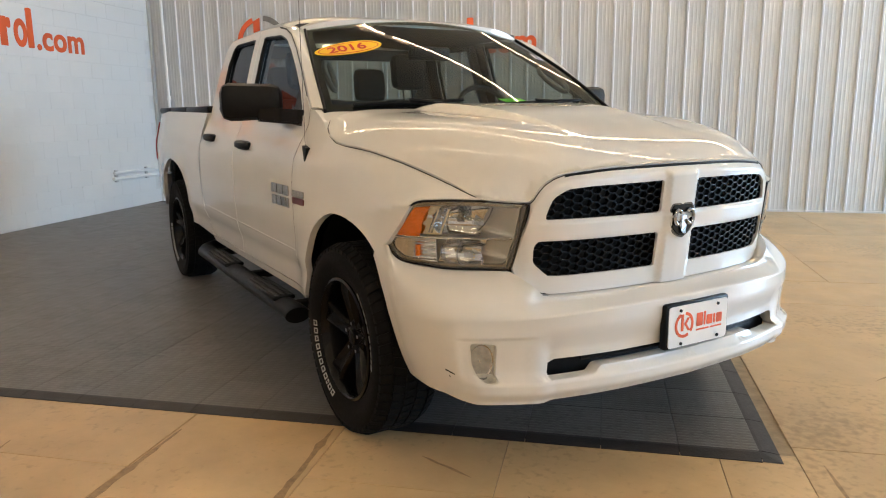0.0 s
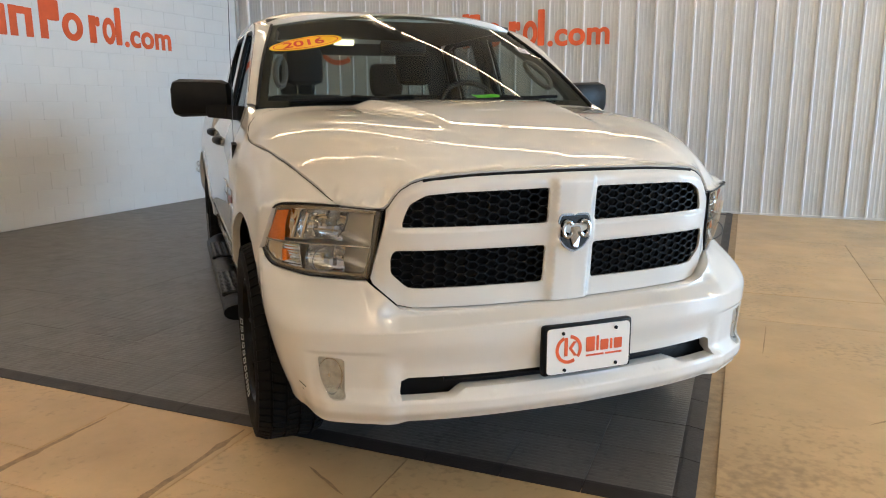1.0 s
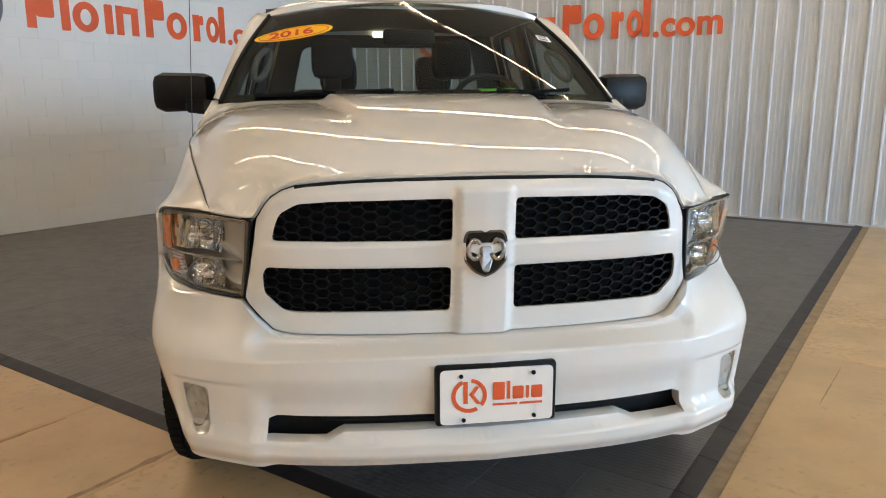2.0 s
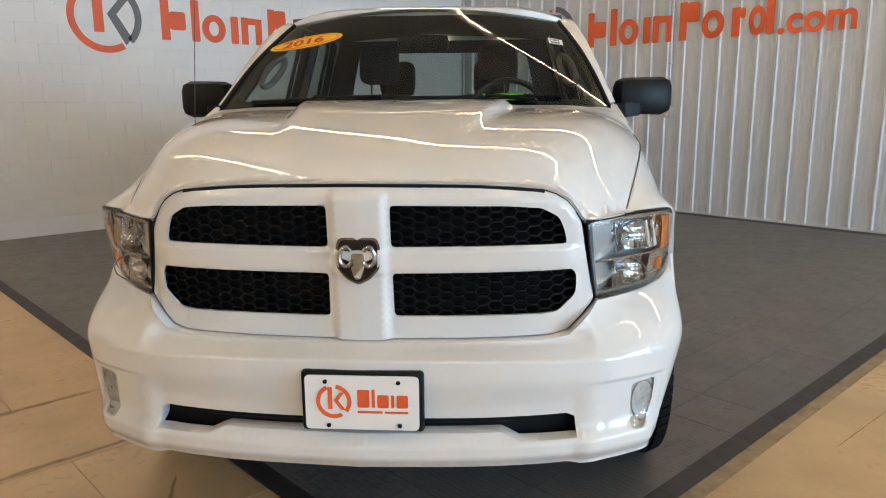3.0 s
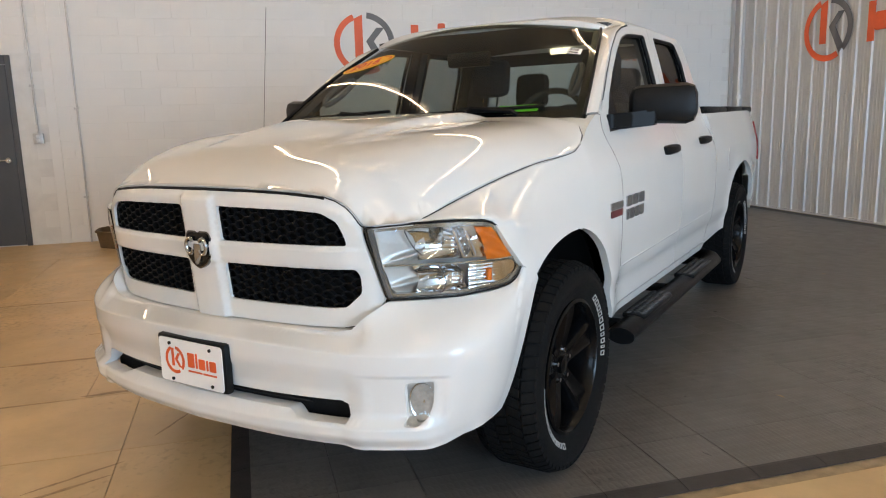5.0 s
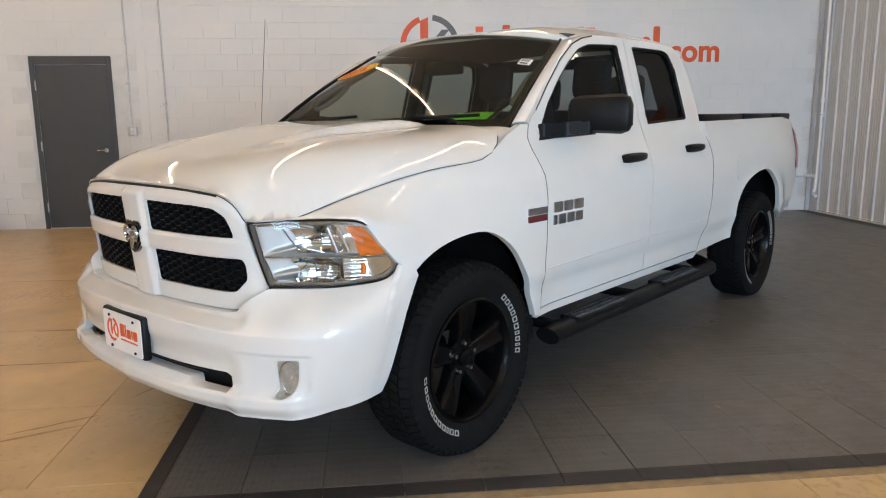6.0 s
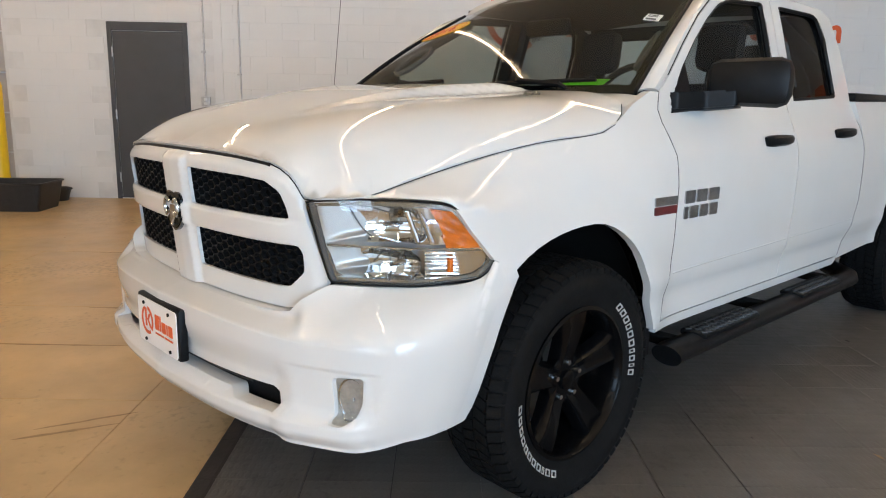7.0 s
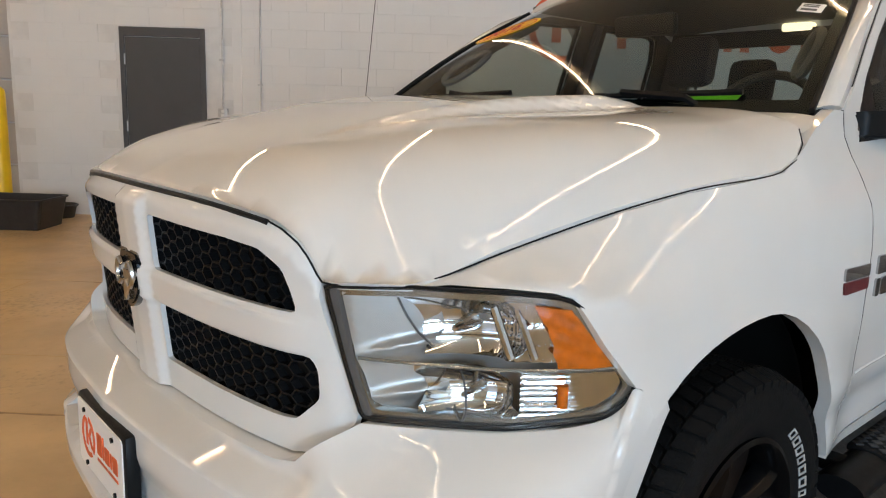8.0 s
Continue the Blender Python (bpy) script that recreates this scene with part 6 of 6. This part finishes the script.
# ---------------------------------------------------------------- pieces of floor, mat and walls
def piece_mesh(name, w, d, h, material, chamfer):
    """A low slab piece with chamfered top edges; its top lies at z = h."""
    bm = bmesh.new()
    c = chamfer
    lo = [bm.verts.new((x * w / 2, y * d / 2, 0)) for x, y in ((-1, -1), (1, -1), (1, 1), (-1, 1))]
    mi = [bm.verts.new((x * w / 2, y * d / 2, h - c)) for x, y in ((-1, -1), (1, -1), (1, 1), (-1, 1))]
    hi = [bm.verts.new((x * (w / 2 - c), y * (d / 2 - c), h)) for x, y in ((-1, -1), (1, -1), (1, 1), (-1, 1))]
    for a, b in ((lo, mi), (mi, hi)):
        for i in range(4):
            bm.faces.new((a[i], a[(i + 1) % 4], b[(i + 1) % 4], b[i]))
    bm.faces.new(hi)
    me = bpy.data.meshes.new(name)
    bm.normal_update()
    bm.to_mesh(me)
    bm.free()
    me.materials.append(material)
    return me


def lay_pieces(name, me, spots, owner, near, limit=290):
    """Separate pieces for the spots nearest to the point near; the rest joined."""
    spots = sorted(spots, key=lambda m: (m.translation - Vector(near)).length)
    for m in spots[:limit]:
        ob = new(name, me)
        ob.parent, ob.matrix_basis = owner, m
    if spots[limit:]:
        bm = bmesh.new()
        for m in spots[limit:]:
            n0 = len(bm.verts)
            bm.from_mesh(me)
            bm.verts.ensure_lookup_table()
            bmesh.ops.transform(bm, matrix=m, verts=bm.verts[n0:])
        ob = link(name + "_rest", bm, me.materials[0], owner)
        tagged(ob, kind="stuff")


rnd = random.Random(7)
# painted floor panels of uneven size, with fine joints
cuts = []
west = [(X0 - 0.2, -5.2, (-4.1, -1.7)), (-5.2, -3.05, (-5.5, -2.4)), (-3.05, -1.42, (-6.3, -3.1, -1.10)), (-1.42, -0.71, (-5.6, -3.2, -1.32)), (-0.71, 0.0, (-6.0, -3.5, -1.05)), (0.0, 0.82, (-5.2, -2.8, -1.05)), (0.82, 1.115, (-4.4, -2.0))]
for xa, xb, ys in west:
    ys = (Y0 + 0.02, *ys, -0.52)
    cuts += [(xa, ya, xb, yb) for ya, yb in zip(ys, ys[1:])]
rows = ((Y0 + 0.02, -6.9), (-6.9, -4.5), (-4.5, -2.1), (-2.1, -0.44), (-0.44, 1.90), (1.90, 2.62), (2.62, 4.92), (4.92, Y1 + 0.1))
for k, (ya, yb) in enumerate(rows):
    xs = (1.115, 2.1 + 0.7 * (k % 3), 4.4 + 0.5 * (k % 2), 6.9, 9.4, X1 + 0.1)
    cuts += [(xa, ya, xb, yb) for xa, xb in zip(xs, xs[1:])]
for xa, ya, xb, yb in cuts:
    me = piece_mesh("floor_panel", xb - xa - 0.003, yb - ya - 0.003, 0.006, SLAB, 0.0012)
    ob = new("floor_panel", me)
    ob.parent, ob.matrix_basis = floor, pose((xa + xb) / 2, (ya + yb) / 2, -0.006 - rnd.random() * 0.0008, 0, 0, 0)
# worn streaks and smears on the paint
for x0, y0, x1, y1, w in ((-1.40, -1.95, -1.40, -0.76, 0.030), (-0.735, -1.35, -0.755, -0.63, 0.034), (-0.70, -3.0, -0.70, -1.35, 0.016), (-3.05, -2.9, -3.03, -1.6, 0.016), (1.22, -1.0, 1.20, -0.58, 0.012),
                          (0.39, -1.40, 0.23, -1.05, 0.016), (0.30, -1.36, 0.12, -1.02, 0.012), (-0.10, -0.93, -0.32, -0.80, 0.014), (-1.95, -1.55, -2.05, -1.0, 0.02), (1.30, 1.2, 1.33, 1.8, 0.006), (1.7, 0.4, 1.9, 0.6, 0.010), (2.1, 3.4, 2.5, 3.45, 0.012)):
    d = Vector((x1 - x0, y1 - y0, 0))
    nrm = Vector((-d.y, d.x, 0)).normalized()
    n = max(6, int(d.length / 0.05))
    left, right = [], []
    for q in range(n + 1):
        p = Vector((x0, y0, 0)) + d * q / n
        taper = min(1, 4 * min(q / n, 1 - q / n) + 0.15)
        left.append(p + nrm * w * taper * rnd.uniform(0.25, 0.75))
        right.append(p - nrm * w * taper * rnd.uniform(0.25, 0.75))
    bm = add_plate(bmesh.new(), [(p.x, p.y) for p in left + right[::-1]], lambda u, v: (u, v, 0.0002), (0, 0, 0.0004))
    link("floor_stain", bm, STAIN, floor)

# rubber mat: 0.305 m interlocking tiles with a ramped border
rubber_mat = empty("rubber_mat", pose(1.055, -0.60, 0))
tagged(rubber_mat, "dark grey interlocking rubber tile mat with a black ramped edge", "floor mat")
T = 0.305
part("underlay", box((X0 - 1.055 + 0.01, 0.03, -0.0005), (-0.03, Y1 + 0.60 - 0.09, 0.006)), RUBBEREDGE, rubber_mat, smooth=False)
me = piece_mesh("tile", T - 0.0008, T - 0.0008, 0.0068, RUBBER, 0.0006)
spots = []
for i in range(24):
    for j in range(24):
        x, y = -0.075 - (i + 0.5) * T, 0.075 + (j + 0.5) * T
        if x - T / 2 > X0 - 1.055 and y + T / 2 < Y1 + 0.60 - 0.03:
            spots.append(pose(x, y, 0.0054 + rnd.random() * 0.0007, rnd.uniform(-0.06, 0.06), rnd.uniform(-0.06, 0.06), 0) @ Matrix.Diagonal((0.996 if i % 3 == 1 else 0.9985, 0.982 if j % 4 == 1 and i < 3 else 0.9995, 1, 1)))
lay_pieces("tile", me, spots, rubber_mat, (0.3, 0.3, 0))


def ramp(a, b, flip):
    """One length of the ramped border along x ('flip' False) or y."""
    bm = bmesh.new()
    prof = [(0.0, 0.0), (0.0, 0.003), (0.062, 0.0118), (0.076, 0.0118), (0.076, 0.0)]
    e = [[bm.verts.new((t, v, z) if not flip else (-v, t, z)) for v, z in prof] for t in (a, b)]
    for i in range(5):
        bm.faces.new((e[0][i], e[0][(i + 1) % 5], e[1][(i + 1) % 5], e[1][i]))
    bm.faces.new(e[0])
    bm.faces.new(e[1])
    bmesh.ops.recalc_face_normals(bm, faces=bm.faces)
    return bm


for k in range(24):
    if -0.075 - (k + 1) * T > X0 - 1.055:
        part("edge_ramp", ramp(-0.075 - (k + 1) * T + 0.0015, -0.075 - k * T - 0.0015, False), RUBBEREDGE, rubber_mat, smooth=False)
        part("edge_ramp", ramp(0.075 + k * T + 0.0015, 0.075 + (k + 1) * T - 0.0015, True), RUBBEREDGE, rubber_mat, smooth=False)
bm = bmesh.new()
v = [bm.verts.new(p) for p in ((0, 0, 0), (-0.075, 0, 0.003), (-0.075, 0.075, 0.0118), (0, 0.075, 0.003), (-0.01, 0.01, 0.003))]
for f3 in ((4, 1, 2), (4, 2, 3), (0, 1, 4), (0, 4, 3)):
    bm.faces.new([v[i] for i in f3])
bmesh.ops.recalc_face_normals(bm, faces=bm.faces)
part("edge_corner", facing(bm, (0, 0, 1)), RUBBEREDGE, rubber_mat, smooth=False)

# scuffs, crumbs and worn spots on the mat
for k in range(26):
    x, y = -0.2 - rnd.random() * 3.2, 0.3 + rnd.random() * 5.0
    r, a0 = rnd.uniform(0.006, 0.030), rnd.uniform(0, 3.1)
    lo = [(x + r * q * math.cos(a), y + 0.45 * r * q * math.sin(a + a0)) for a, q in ((2 * math.pi * n / 9, rnd.uniform(0.5, 1.1)) for n in range(9))]
    bm = add_plate(bmesh.new(), lo, lambda u, v: (u, v, 0.0136), (0, 0, 0.0004))
    part("scuff", bm, RUBBEREDGE if k % 4 else WHITEPLATE if r < 0.012 else STAIN, rubber_mat, smooth=False)

# blocks of the west wall, 0.406 x 0.203 m
BW, BH = 0.406, 0.203
me = piece_mesh("block", BW - 0.0012, BH - 0.0024, 0.008, BLOCK, 0.0010)
spots = []
for r in range(int(TOP / BH)):
    z = (r + 0.5) * BH
    y = Y1 - BW / 2 - (BW / 2 if r % 2 else 0)
    while y - BW / 2 > -5.25:
        if not (-3.94 - BW / 2 < y < -2.94 + BW / 2 and z < 2.215 + BH / 2):
            spots.append(Matrix.Translation((X0 - 0.007, y, z)) @ pose(0, 0, 0, 90, 0, 90))
        y -= BW
lay_pieces("block", me, spots, wall_west, (X0, 1.6, 1.0))
